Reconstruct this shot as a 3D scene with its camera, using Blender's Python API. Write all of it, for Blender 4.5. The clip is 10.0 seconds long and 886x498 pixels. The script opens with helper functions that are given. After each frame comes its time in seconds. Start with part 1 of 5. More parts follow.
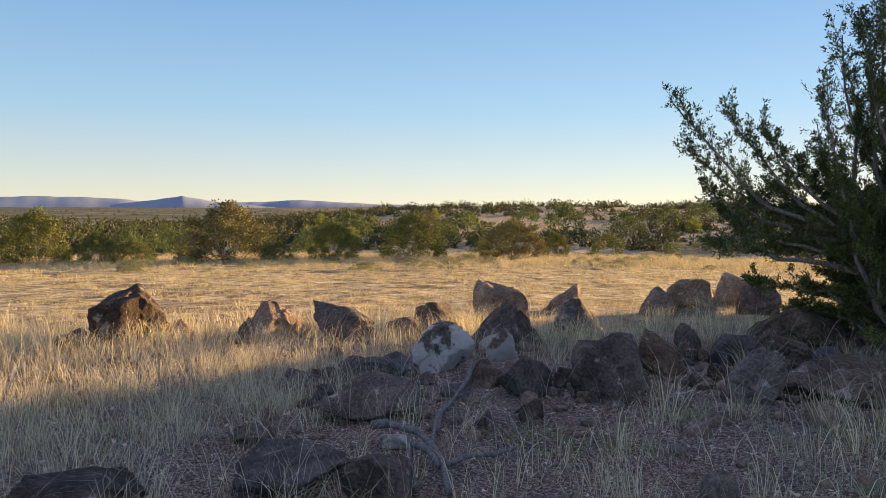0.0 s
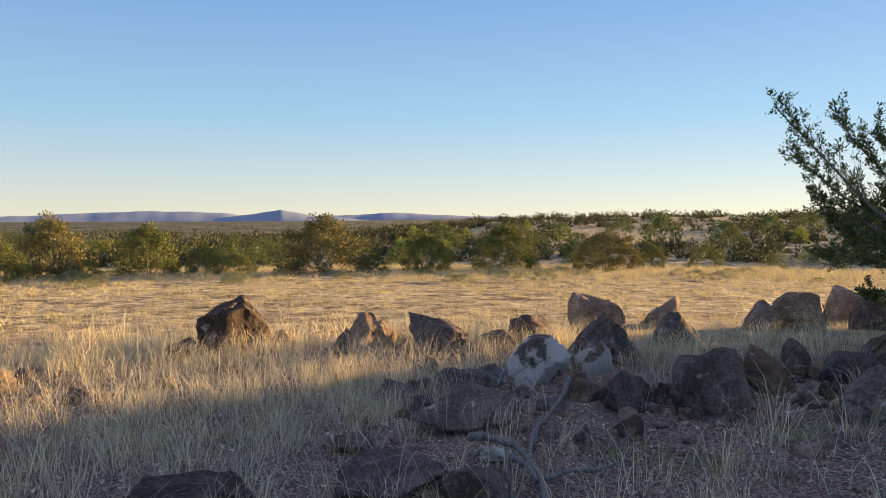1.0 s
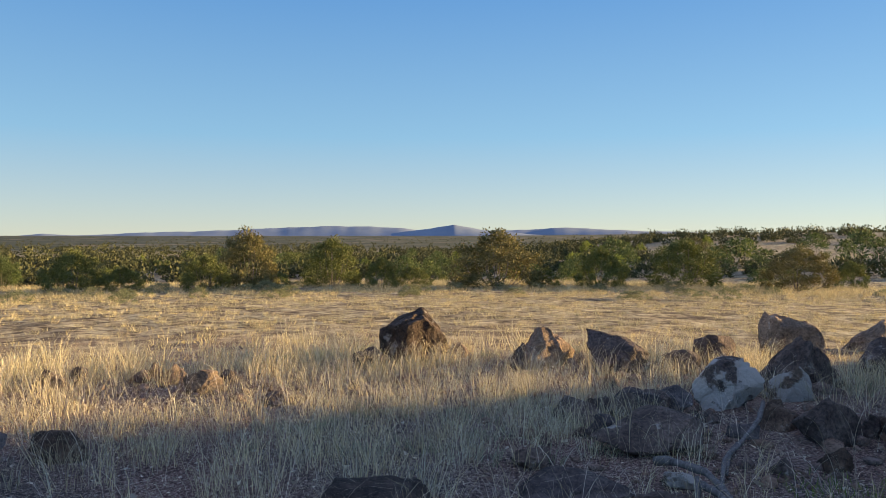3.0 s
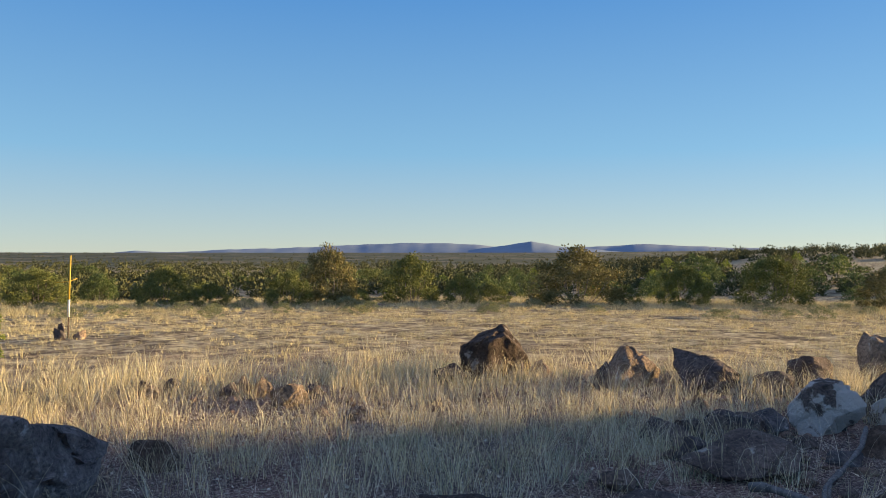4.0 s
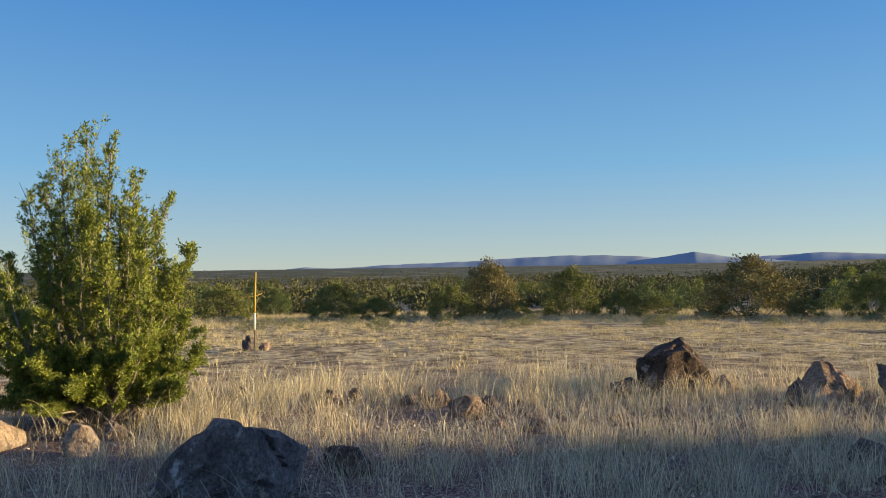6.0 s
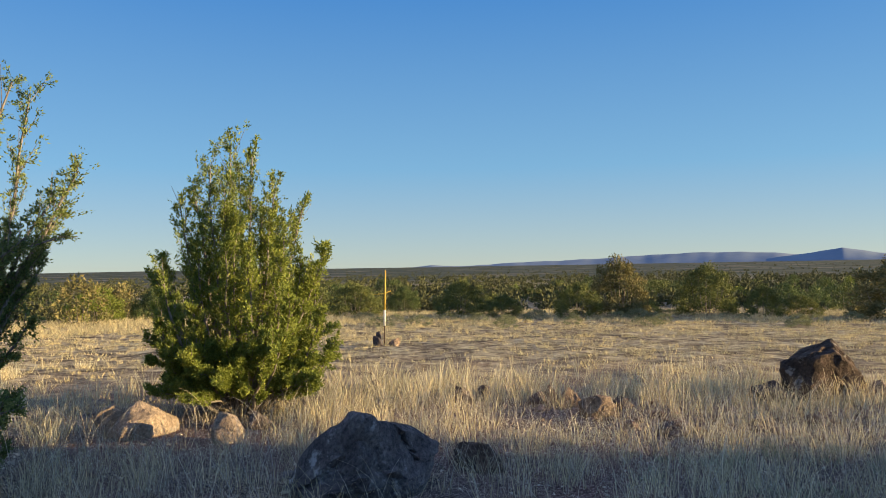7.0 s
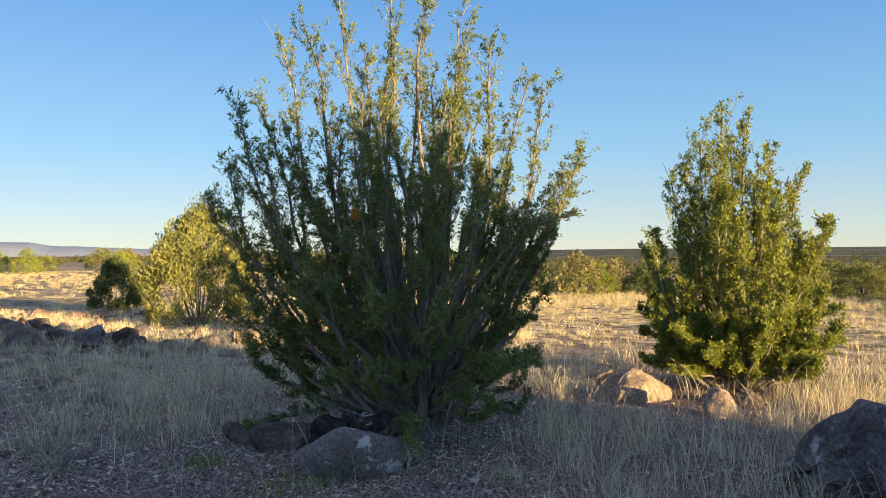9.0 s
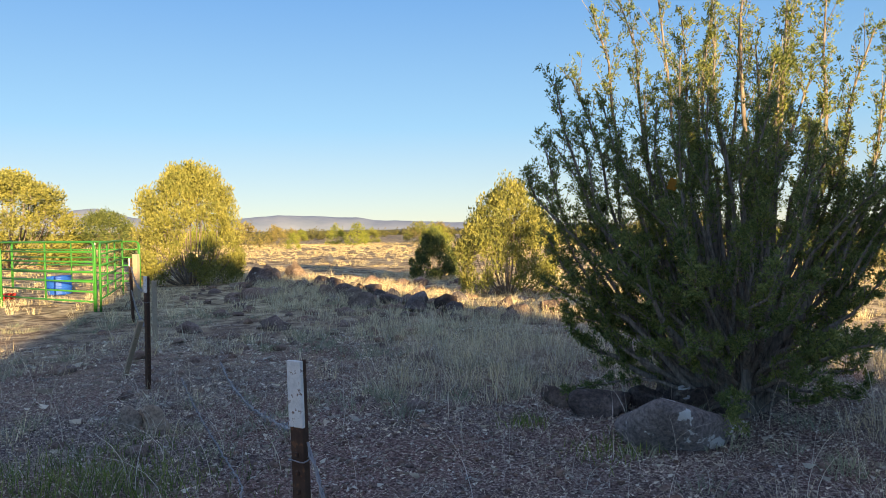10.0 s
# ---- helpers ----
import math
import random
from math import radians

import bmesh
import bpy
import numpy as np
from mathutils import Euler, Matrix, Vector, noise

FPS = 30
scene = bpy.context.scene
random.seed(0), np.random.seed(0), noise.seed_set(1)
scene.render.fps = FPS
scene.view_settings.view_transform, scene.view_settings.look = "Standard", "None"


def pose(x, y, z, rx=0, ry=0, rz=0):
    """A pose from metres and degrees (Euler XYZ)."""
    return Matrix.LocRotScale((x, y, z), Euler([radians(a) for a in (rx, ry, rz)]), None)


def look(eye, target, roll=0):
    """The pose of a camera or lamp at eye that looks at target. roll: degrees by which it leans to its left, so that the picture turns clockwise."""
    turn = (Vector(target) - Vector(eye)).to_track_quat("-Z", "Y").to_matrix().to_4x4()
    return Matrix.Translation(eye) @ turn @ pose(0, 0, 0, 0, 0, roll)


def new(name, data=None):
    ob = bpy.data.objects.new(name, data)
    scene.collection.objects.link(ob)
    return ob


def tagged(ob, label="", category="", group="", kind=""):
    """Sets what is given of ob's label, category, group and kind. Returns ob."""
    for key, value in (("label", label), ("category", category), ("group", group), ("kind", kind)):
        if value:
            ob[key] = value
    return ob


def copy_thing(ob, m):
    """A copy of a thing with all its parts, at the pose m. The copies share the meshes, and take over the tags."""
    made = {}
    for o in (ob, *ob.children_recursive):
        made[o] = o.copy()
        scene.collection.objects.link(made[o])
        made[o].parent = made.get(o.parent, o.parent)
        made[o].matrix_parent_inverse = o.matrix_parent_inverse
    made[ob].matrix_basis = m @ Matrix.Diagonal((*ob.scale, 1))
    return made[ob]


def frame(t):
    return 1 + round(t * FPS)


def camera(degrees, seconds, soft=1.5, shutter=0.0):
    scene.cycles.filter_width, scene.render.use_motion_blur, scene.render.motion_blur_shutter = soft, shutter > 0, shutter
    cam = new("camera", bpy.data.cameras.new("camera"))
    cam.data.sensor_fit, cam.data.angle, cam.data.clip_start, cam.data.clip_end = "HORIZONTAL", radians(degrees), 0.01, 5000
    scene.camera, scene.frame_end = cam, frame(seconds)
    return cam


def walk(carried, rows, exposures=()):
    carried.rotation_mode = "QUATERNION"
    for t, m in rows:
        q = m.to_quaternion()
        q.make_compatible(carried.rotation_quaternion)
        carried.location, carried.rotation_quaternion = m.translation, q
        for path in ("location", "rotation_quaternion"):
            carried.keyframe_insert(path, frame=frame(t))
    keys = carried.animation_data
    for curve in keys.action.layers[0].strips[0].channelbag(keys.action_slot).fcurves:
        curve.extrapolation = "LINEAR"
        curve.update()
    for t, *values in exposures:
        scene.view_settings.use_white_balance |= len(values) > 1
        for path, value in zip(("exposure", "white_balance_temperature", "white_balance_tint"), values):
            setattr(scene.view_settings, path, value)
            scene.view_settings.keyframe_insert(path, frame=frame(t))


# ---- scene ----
cam = camera(60.2, 10.0, soft=0.7)
ROWS = [
    (0, -0, -0, 1.5569, 0, -2.826, -0.247),
    (0.5, -0.0168, -0.0149, 1.5598, 3.426, -2.419, 0.035),
    (1, -0.0318, -0.0205, 1.5649, 6.835, -1.952, 0.199),
    (1.5, -0.0476, -0.0227, 1.566, 10.727, -1.528, 0.409),
    (2, -0.0685, -0.0227, 1.5602, 14.18, -1.236, 0.291),
    (3.5, -0.13, -0.0207, 1.5597, 22.248, -0.361, -0.039),
    (4, -0.1519, -0.0382, 1.5609, 25.386, 0.436, 0.002),
    (4.5, -0.1541, -0.0582, 1.5685, 29.574, 1.015, 0.214),
    (5, -0.1654, -0.0785, 1.5663, 33.345, 1.367, 0.337),
    (6.5, -0.3499, -0.1532, 1.5448, 40.177, 1.502, 1.014),
    (7, -0.3429, -0.1429, 1.5471, 46.42, 1.497, 0.919),
    (7.5, -0.2961, -0.126, 1.542, 55.632, 1.394, 0.598),
    (8, -0.2725, -0.1571, 1.5331, 65.652, 1.171, 0.413),
    (8.5, -0.2707, -0.1975, 1.5247, 74.45, 0.811, 0.343),
    (9, -0.2486, -0.2321, 1.5196, 81.787, 0.269, 0.475),
    (9.5, -0.2262, -0.2764, 1.5045, 92.133, -0.584, 0.554),
    (10, -0.143, -0.3657, 1.517, 103.846, -1.571, 0.902),
]
walk(cam, [(t, pose(x, y, z, 90 + pitch, roll, yaw)) for t, x, y, z, yaw, pitch, roll in ROWS], [(0.0, 1.58, 9300, 24), (2.0, 1.46, 8500, 20), (3.5, 1.28, 7600, 14), (6.5, 1.06, 6950, 12), (8.5, 1.44, 7700, 16), (10.0, 1.54, 8200, 18)])

# ---------------- light ----------------
SUN_AZ, SUN_EL = 52.0, 7.0
TO_SUN = Vector((math.sin(radians(SUN_AZ)) * math.cos(radians(SUN_EL)), math.cos(radians(SUN_AZ)) * math.cos(radians(SUN_EL)), math.sin(radians(SUN_EL))))
world = bpy.data.worlds.new("evening_sky")
scene.world = world
world.use_nodes = True
wt = world.node_tree
sky = wt.nodes.new("ShaderNodeTexSky")
sky.sky_type = "NISHITA"
sky.sun_disc = False
sky.sun_elevation, sky.sun_rotation = radians(SUN_EL), radians(SUN_AZ)
sky.altitude, sky.air_density, sky.dust_density, sky.ozone_density = 1800, 0.8, 0.15, 2.6
# thin haze, pale at the horizon and deep blue above
haze = wt.nodes.new("ShaderNodeMix")
haze.data_type = "RGBA"
haze.inputs[0].default_value = 0.8
aloft = wt.nodes.new("ShaderNodeSeparateXYZ")
wt.links.new(wt.nodes.new("ShaderNodeTexCoord").outputs["Generated"], aloft.inputs[0])
tone = wt.nodes.new("ShaderNodeValToRGB")
while len(tone.color_ramp.elements) < 5:
    tone.color_ramp.elements.new(0.5)
for stop, (h, c) in zip(tone.color_ramp.elements, ((0.0, (0.60, 0.71, 0.70)), (0.13, (0.25, 0.61, 0.98)), (0.34, (0.075, 0.37, 0.95)), (0.62, (0.23, 0.42, 0.86)), (1.0, (0.40, 0.50, 0.86)))):
    stop.position, stop.color = h, (*c, 1)
wt.links.new(aloft.outputs[2], tone.inputs[0])
deep = wt.nodes.new("ShaderNodeVectorMath")
deep.operation = "SCALE"
deep.inputs["Scale"].default_value = 3.0
wt.links.new(tone.outputs[0], deep.inputs[0])
wt.links.new(deep.outputs[0], haze.inputs[7])
wt.links.new(sky.outputs[0], haze.inputs[6])
wt.links.new(haze.outputs[2], wt.nodes["Background"].inputs[0])
wt.nodes["Background"].inputs[1].default_value = 0.115
sun = new("sun", bpy.data.lights.new("sun", "SUN"))
sun.data.energy, sun.data.angle, sun.data.color = 5.0, radians(0.55), (1.0, 0.785, 0.42)
sun.matrix_world = look(TO_SUN * 60, (0, 0, 0))


# ---------------- materials ----------------
def material(name, rough=0.9):
    m = bpy.data.materials.new(name)
    m.use_nodes = True
    b = m.node_tree.nodes["Principled BSDF"]
    b.inputs["Roughness"].default_value = rough
    b.inputs["Specular IOR Level"].default_value = 0.25
    return m, m.node_tree, b


def node(nt, kind, **values):
    n = nt.nodes.new(kind)
    for key, v in values.items():
        n.inputs[key.replace("_", " ")].default_value = v
    return n


def noise_tex(nt, scale, detail=6.0, rough=0.6, vec=None):
    n = node(nt, "ShaderNodeTexNoise", Scale=scale, Detail=detail, Roughness=rough)
    if vec is not None:
        nt.links.new(vec, n.inputs["Vector"])
    return n


def ramp(nt, fac, stops):
    r = nt.nodes.new("ShaderNodeValToRGB")
    el = r.color_ramp.elements
    while len(el) < len(stops):
        el.new(0.5)
    for e, (p, c) in zip(el, stops):
        e.position, e.color = p, (*c, 1) if len(c) == 3 else c
    nt.links.new(fac, r.inputs[0])
    return r


def mix(nt, fac, a, b):
    n = nt.nodes.new("ShaderNodeMix")
    n.data_type = "RGBA"
    for sock, v in ((n.inputs[0], fac), (n.inputs[6], a), (n.inputs[7], b)):
        if isinstance(v, (int, float)):
            sock.default_value = v
        elif isinstance(v, tuple):
            sock.default_value = (*v, 1)
        else:
            nt.links.new(v, sock)
    return n.outputs[2]


def bump(nt, b, height, strength, dist):
    n = node(nt, "ShaderNodeBump", Strength=strength, Distance=dist)
    nt.links.new(height, n.inputs["Height"])
    nt.links.new(n.outputs[0], b.inputs["Normal"])


BLACK, WHITE = (0, 0, 0), (1, 1, 1)


def place(nt):
    return nt.nodes.new("ShaderNodeNewGeometry").outputs["Position"]


def local(nt):
    return nt.nodes.new("ShaderNodeTexCoord").outputs["Object"]


def rock_material(name, dark, mid, light, lichen, lichen_colour=(0.62, 0.60, 0.56), low=0.62, high=0.66):
    m, nt, b = material(name, 0.92)
    vec = local(nt)
    n1 = noise_tex(nt, 3.2, 8, 0.62, vec)
    n2 = noise_tex(nt, 34, 6, 0.7, vec)
    base = ramp(nt, n1.outputs[0], [(0.3, dark), (0.5, mid), (0.72, light)]).outputs[0]
    speck = ramp(nt, n2.outputs[0], [(0.35, (0.45, 0.45, 0.45)), (0.62, (1.15, 1.12, 1.1))]).outputs[0]
    mul = nt.nodes.new("ShaderNodeMix")
    mul.data_type, mul.blend_type = "RGBA", "MULTIPLY"
    mul.inputs[0].default_value = 1.0
    nt.links.new(base, mul.inputs[6])
    nt.links.new(speck, mul.inputs[7])
    tint = mix(nt, nt.nodes.new("ShaderNodeNewGeometry").outputs["Random Per Island"] if name == "gravel" else nt.nodes.new("ShaderNodeObjectInfo").outputs["Random"], (0.8, 0.82, 0.88), (1.25, 1.12, 1.0))
    mul2 = nt.nodes.new("ShaderNodeMix")
    mul2.data_type, mul2.blend_type = "RGBA", "MULTIPLY"
    mul2.inputs[0].default_value = 1.0
    nt.links.new(mul.outputs[2], mul2.inputs[6])
    nt.links.new(tint, mul2.inputs[7])
    n3 = noise_tex(nt, 3.4 if name == "lichen_white_rock" else 5.5, 9, 0.62, vec)
    mask = ramp(nt, n3.outputs[0], [(low, BLACK), (high, WHITE)]).outputs[0]
    scaled = node(nt, "ShaderNodeMath")
    scaled.operation = "MULTIPLY"
    nt.links.new(mask, scaled.inputs[0])
    scaled.inputs[1].default_value = lichen
    nt.links.new(mix(nt, scaled.outputs[0], mul2.outputs[2], lichen_colour), b.inputs["Base Color"])
    pits = node(nt, "ShaderNodeMath")
    pits.operation = "ADD"
    nt.links.new(n2.outputs[0], pits.inputs[0])
    nt.links.new(noise_tex(nt, 10, 7, 0.65, vec).outputs[0], pits.inputs[1])
    bump(nt, b, pits.outputs[0], 0.9, 0.035)
    return m


M_ROCK = {
    "D": rock_material("basalt_dark", (0.06, 0.048, 0.046), (0.165, 0.135, 0.128), (0.31, 0.255, 0.235), 0.5),
    "G": rock_material("basalt_grey", (0.08, 0.073, 0.076), (0.20, 0.18, 0.182), (0.34, 0.315, 0.31), 0.7, (0.58, 0.58, 0.60), 0.60, 0.66),
    "B": rock_material("basalt_brown", (0.075, 0.05, 0.04), (0.19, 0.135, 0.105), (0.33, 0.245, 0.19), 0.4),
    "P": rock_material("gravel", (0.14, 0.095, 0.08), (0.30, 0.22, 0.185), (0.47, 0.38, 0.33), 0.3),
    "T": rock_material("basalt_tan", (0.14, 0.105, 0.085), (0.30, 0.235, 0.19), (0.46, 0.38, 0.31), 0.4),
    # darker than basalt_dark; holds the shade on the peaked boulder's near face
    "K": rock_material("basalt_black_shade", (0.04, 0.03, 0.026), (0.105, 0.078, 0.066), (0.22, 0.17, 0.14), 0.4),
    "Q": rock_material("pale_stone", (0.25, 0.205, 0.17), (0.40, 0.34, 0.285), (0.53, 0.465, 0.40), 0.3),
    "R": rock_material("sandstone_red", (0.22, 0.15, 0.105), (0.36, 0.265, 0.19), (0.48, 0.38, 0.28), 0.2),
    "W": rock_material("lichen_white_rock", (0.13, 0.10, 0.09), (0.24, 0.19, 0.165), (0.36, 0.30, 0.26), 1.0, (0.54, 0.50, 0.47), 0.42, 0.47),
    "V": rock_material("lichen_splashed_rock", (0.24, 0.205, 0.195), (0.36, 0.315, 0.30), (0.47, 0.42, 0.40), 1.0, (0.80, 0.78, 0.76), 0.60, 0.615),
}


def leafy(name, a, b_, c, through_light=0.25):
    m, nt, b = material(name, 0.75)
    geo = nt.nodes.new("ShaderNodeNewGeometry")
    col = ramp(nt, geo.outputs["Random Per Island"], [(0.0, a), (0.55, b_), (1.0, c)]).outputs[0]
    patch = noise_tex(nt, 2.6, 3, 0.5, geo.outputs["Position"])
    tone = ramp(nt, patch.outputs[0], [(0.3, (0.72, 0.78, 0.8)), (0.7, (1.2, 1.12, 0.95))]).outputs[0]
    mul = nt.nodes.new("ShaderNodeMix")
    mul.data_type, mul.blend_type = "RGBA", "MULTIPLY"
    mul.inputs[0].default_value = 1.0
    nt.links.new(col, mul.inputs[6])
    nt.links.new(tone, mul.inputs[7])
    nt.links.new(mul.outputs[2], b.inputs["Base Color"])
    tr = nt.nodes.new("ShaderNodeBsdfTranslucent")
    nt.links.new(mul.outputs[2], tr.inputs[0])
    ms = nt.nodes.new("ShaderNodeMixShader")
    ms.inputs[0].default_value = through_light
    nt.links.new(b.outputs[0], ms.inputs[1])
    nt.links.new(tr.outputs[0], ms.inputs[2])
    nt.links.new(ms.outputs[0], nt.nodes["Material Output"].inputs[0])
    return m


M_STRAW = leafy("dry_grass", (0.38, 0.31, 0.22), (0.78, 0.68, 0.47), (0.94, 0.87, 0.69), 0.24)
M_SHORT = leafy("short_field_grass", (0.35, 0.28, 0.17), (0.60, 0.51, 0.32), (0.77, 0.68, 0.47), 0.2)
M_LITTER = leafy("straw_litter", (0.28, 0.23, 0.20), (0.58, 0.50, 0.43), (0.88, 0.81, 0.73), 0.1)
M_WEED = leafy("fresh_green_weed", (0.09, 0.14, 0.04), (0.17, 0.24, 0.07), (0.30, 0.36, 0.10), 0.3)
M_FORB = leafy("grey_green_forb", (0.20, 0.23, 0.16), (0.32, 0.35, 0.25), (0.46, 0.48, 0.36), 0.2)
M_GREEN = leafy("juniper_green", (0.10, 0.145, 0.055), (0.19, 0.24, 0.085), (0.31, 0.35, 0.13), 0.3)
M_OLIVE = leafy("juniper_olive", (0.11, 0.13, 0.042), (0.165, 0.185, 0.06), (0.24, 0.25, 0.09), 0.1)
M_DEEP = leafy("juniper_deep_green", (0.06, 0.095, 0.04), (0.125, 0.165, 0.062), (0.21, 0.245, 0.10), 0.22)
M_YELLOW = leafy("juniper_yellow_green", (0.14, 0.185, 0.04), (0.235, 0.28, 0.062), (0.34, 0.37, 0.09), 0.24)
M_TAN = leafy("juniper_drying", (0.15, 0.14, 0.055), (0.22, 0.195, 0.085), (0.30, 0.25, 0.125), 0.1)
M_FARWOOD = leafy("far_woodland", (0.06, 0.068, 0.03), (0.095, 0.10, 0.044), (0.15, 0.145, 0.068), 0.06)
M_PALE = leafy("juniper_pale_olive", (0.18, 0.195, 0.06), (0.265, 0.275, 0.088), (0.37, 0.37, 0.14), 0.2)
M_SAGE = leafy("sage_leaf", (0.16, 0.18, 0.09), (0.27, 0.28, 0.16), (0.38, 0.37, 0.23), 0.2)


def bark_material(name, a, b_):
    m, nt, b = material(name, 0.95)
    vec = local(nt)
    mp = nt.nodes.new("ShaderNodeMapping")
    mp.inputs["Scale"].default_value = (30, 30, 4)
    nt.links.new(vec, mp.inputs[0])
    n = noise_tex(nt, 1.6, 7, 0.65, mp.outputs[0])
    nt.links.new(ramp(nt, n.outputs[0], [(0.3, a), (0.68, b_)]).outputs[0], b.inputs["Base Color"])
    bump(nt, b, n.outputs[0], 0.8, 0.012)
    return m


M_BARK = bark_material("juniper_bark", (0.09, 0.07, 0.06), (0.36, 0.31, 0.275))
M_DEADWOOD = bark_material("weathered_grey_wood", (0.07, 0.065, 0.065), (0.25, 0.24, 0.24))


def soil_material():
    m, nt, b = material("dry_soil", 0.97)
    vec = place(nt)
    big = noise_tex(nt, 0.55, 5, 0.6, vec)
    mid = noise_tex(nt, 4.5, 7, 0.65, vec)
    fine = noise_tex(nt, 42, 6, 0.75, vec)
    straw = ramp(nt, fine.outputs[0], [(0.42, (0.05, 0.037, 0.036)), (0.53, (0.18, 0.135, 0.125)), (0.62, (0.46, 0.39, 0.35)), (0.70, (0.72, 0.64, 0.57))]).outputs[0]
    red = ramp(nt, fine.outputs[0], [(0.42, (0.085, 0.045, 0.04)), (0.53, (0.27, 0.165, 0.14)), (0.62, (0.52, 0.39, 0.34)), (0.70, (0.74, 0.63, 0.56))]).outputs[0]
    near = mix(nt, ramp(nt, big.outputs[0], [(0.42, BLACK), (0.6, WHITE)]).outputs[0], red, straw)
    # the open field is pale stubble over pinkish earth
    wide = noise_tex(nt, 1.3, 8, 0.68, vec)
    field = ramp(nt, wide.outputs[0], [(0.38, (0.14, 0.10, 0.07)), (0.48, (0.36, 0.28, 0.18)), (0.60, (0.60, 0.51, 0.34))]).outputs[0]
    tuft = ramp(nt, mid.outputs[0], [(0.40, (0.40, 0.37, 0.34)), (0.57, (1.15, 1.15, 1.12))]).outputs[0]
    dapple = nt.nodes.new("ShaderNodeMix")
    dapple.data_type, dapple.blend_type = "RGBA", "MULTIPLY"
    dapple.inputs[0].default_value = 1.0
    nt.links.new(field, dapple.inputs[6])
    nt.links.new(tuft, dapple.inputs[7])
    field = dapple.outputs[2]
    length = nt.nodes.new("ShaderNodeVectorMath")
    length.operation = "LENGTH"
    nt.links.new(vec, length.inputs[0])
    far = node(nt, "ShaderNodeMapRange", From_Min=7.0, From_Max=16.0)
    nt.links.new(length.outputs["Value"], far.inputs["Value"])
    col = mix(nt, far.outputs[0], near, field)
    # woodland floor and plain
    pl = noise_tex(nt, 0.014, 10, 0.7, vec)
    plain = ramp(nt, pl.outputs[0], [(0.44, (0.04, 0.05, 0.028)), (0.53, (0.06, 0.068, 0.04)), (0.60, (0.19, 0.155, 0.11))]).outputs[0]
    out = node(nt, "ShaderNodeMapRange", From_Min=130.0, From_Max=420.0)
    nt.links.new(length.outputs["Value"], out.inputs["Value"])
    nt.links.new(mix(nt, out.outputs[0], col, plain), b.inputs["Base Color"])
    add = node(nt, "ShaderNodeMath")
    add.operation = "ADD"
    nt.links.new(mid.outputs[0], add.inputs[0])
    nt.links.new(fine.outputs[0], add.inputs[1])
    bump(nt, b, add.outputs[0], 0.8, 0.03)
    return m


M_SOIL = soil_material()


def hazed_hill_material():
    m, nt, b = material("hazed_hill", 1.0)
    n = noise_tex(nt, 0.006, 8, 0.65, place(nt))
    # distance haze is put into the base colour as blue-grey
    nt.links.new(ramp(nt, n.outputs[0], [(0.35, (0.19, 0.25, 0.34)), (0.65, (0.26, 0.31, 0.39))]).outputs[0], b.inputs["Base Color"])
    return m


M_HAZED_HILL = hazed_hill_material()


def paint(name, colour, rough=0.45, metal=0.0, wear=(0.2, 0.12, 0.08), worn=0.68, scale=22):
    m, nt, b = material(name, rough)
    b.inputs["Metallic"].default_value = metal
    n = noise_tex(nt, scale, 8, 0.7, local(nt))
    shade = tuple(0.72 * c for c in colour)
    nt.links.new(ramp(nt, n.outputs[0], [(0.3, shade), (0.55, colour), (worn, colour), (min(1, worn + 0.03), wear)]).outputs[0], b.inputs["Base Color"])
    bump(nt, b, n.outputs[0], 0.2, 0.004)
    return m


M_GATE = paint("green_gate_paint", (0.035, 0.23, 0.045))
M_RUST = paint("rusty_steel", (0.095, 0.055, 0.04), 0.85, 0.2, (0.19, 0.09, 0.05), 0.58, 40)
M_POSTWHITE = paint("chipped_white_paint", (0.74, 0.73, 0.70), 0.6, 0.0, (0.2, 0.13, 0.1), 0.585, 45)
M_WIRE = paint("galvanised_wire", (0.28, 0.29, 0.31), 0.5, 0.6, (0.2, 0.14, 0.1), 0.62, 60)
M_BLUE = paint("blue_plastic", (0.012, 0.10, 0.50), 0.4, worn=0.8)
M_RED = paint("red_plastic", (0.55, 0.03, 0.02), 0.4, worn=0.8)
M_WOOD = paint("raw_grey_board", (0.40, 0.33, 0.25), 0.85, 0.0, (0.22, 0.16, 0.11), 0.6, 30)
M_YPOLE = paint("yellow_pole_paint", (0.62, 0.40, 0.07), 0.6, worn=0.75)
M_ORANGE = paint("orange_plastic", (0.40, 0.17, 0.02), 0.5, worn=0.85)
M_CERAMIC = paint("white_ceramic", (0.72, 0.74, 0.78), 0.35, worn=0.85)


# ---------------- geometry helpers ----------------
def mesh_np(name, V, F):
    V, F = np.asarray(V, np.float32), np.asarray(F, np.int32)
    k = F.shape[1]
    me = bpy.data.meshes.new(name)
    me.vertices.add(len(V))
    me.vertices.foreach_set("co", V.ravel())
    me.loops.add(F.size)
    me.loops.foreach_set("vertex_index", F.ravel())
    me.polygons.add(len(F))
    me.polygons.foreach_set("loop_start", np.arange(0, F.size, k, dtype=np.int32))
    me.update(calc_edges=True)
    return me


def smooth(me):
    me.polygons.foreach_set("use_smooth", np.ones(len(me.polygons), bool))
    me.update()
    return me


def part(name, data, mat, parent=None, label=""):
    """Link a mesh or bmesh as one object under its thing."""
    if isinstance(data, bmesh.types.BMesh):
        me = bpy.data.meshes.new(name)
        data.to_mesh(me)
        data.free()
        data = me
    if mat is not None and not data.materials:
        data.materials.append(mat)
    ob = new(name, data)
    if parent is not None:
        ob.parent = parent
    if label:
        ob["label"] = label
    return ob


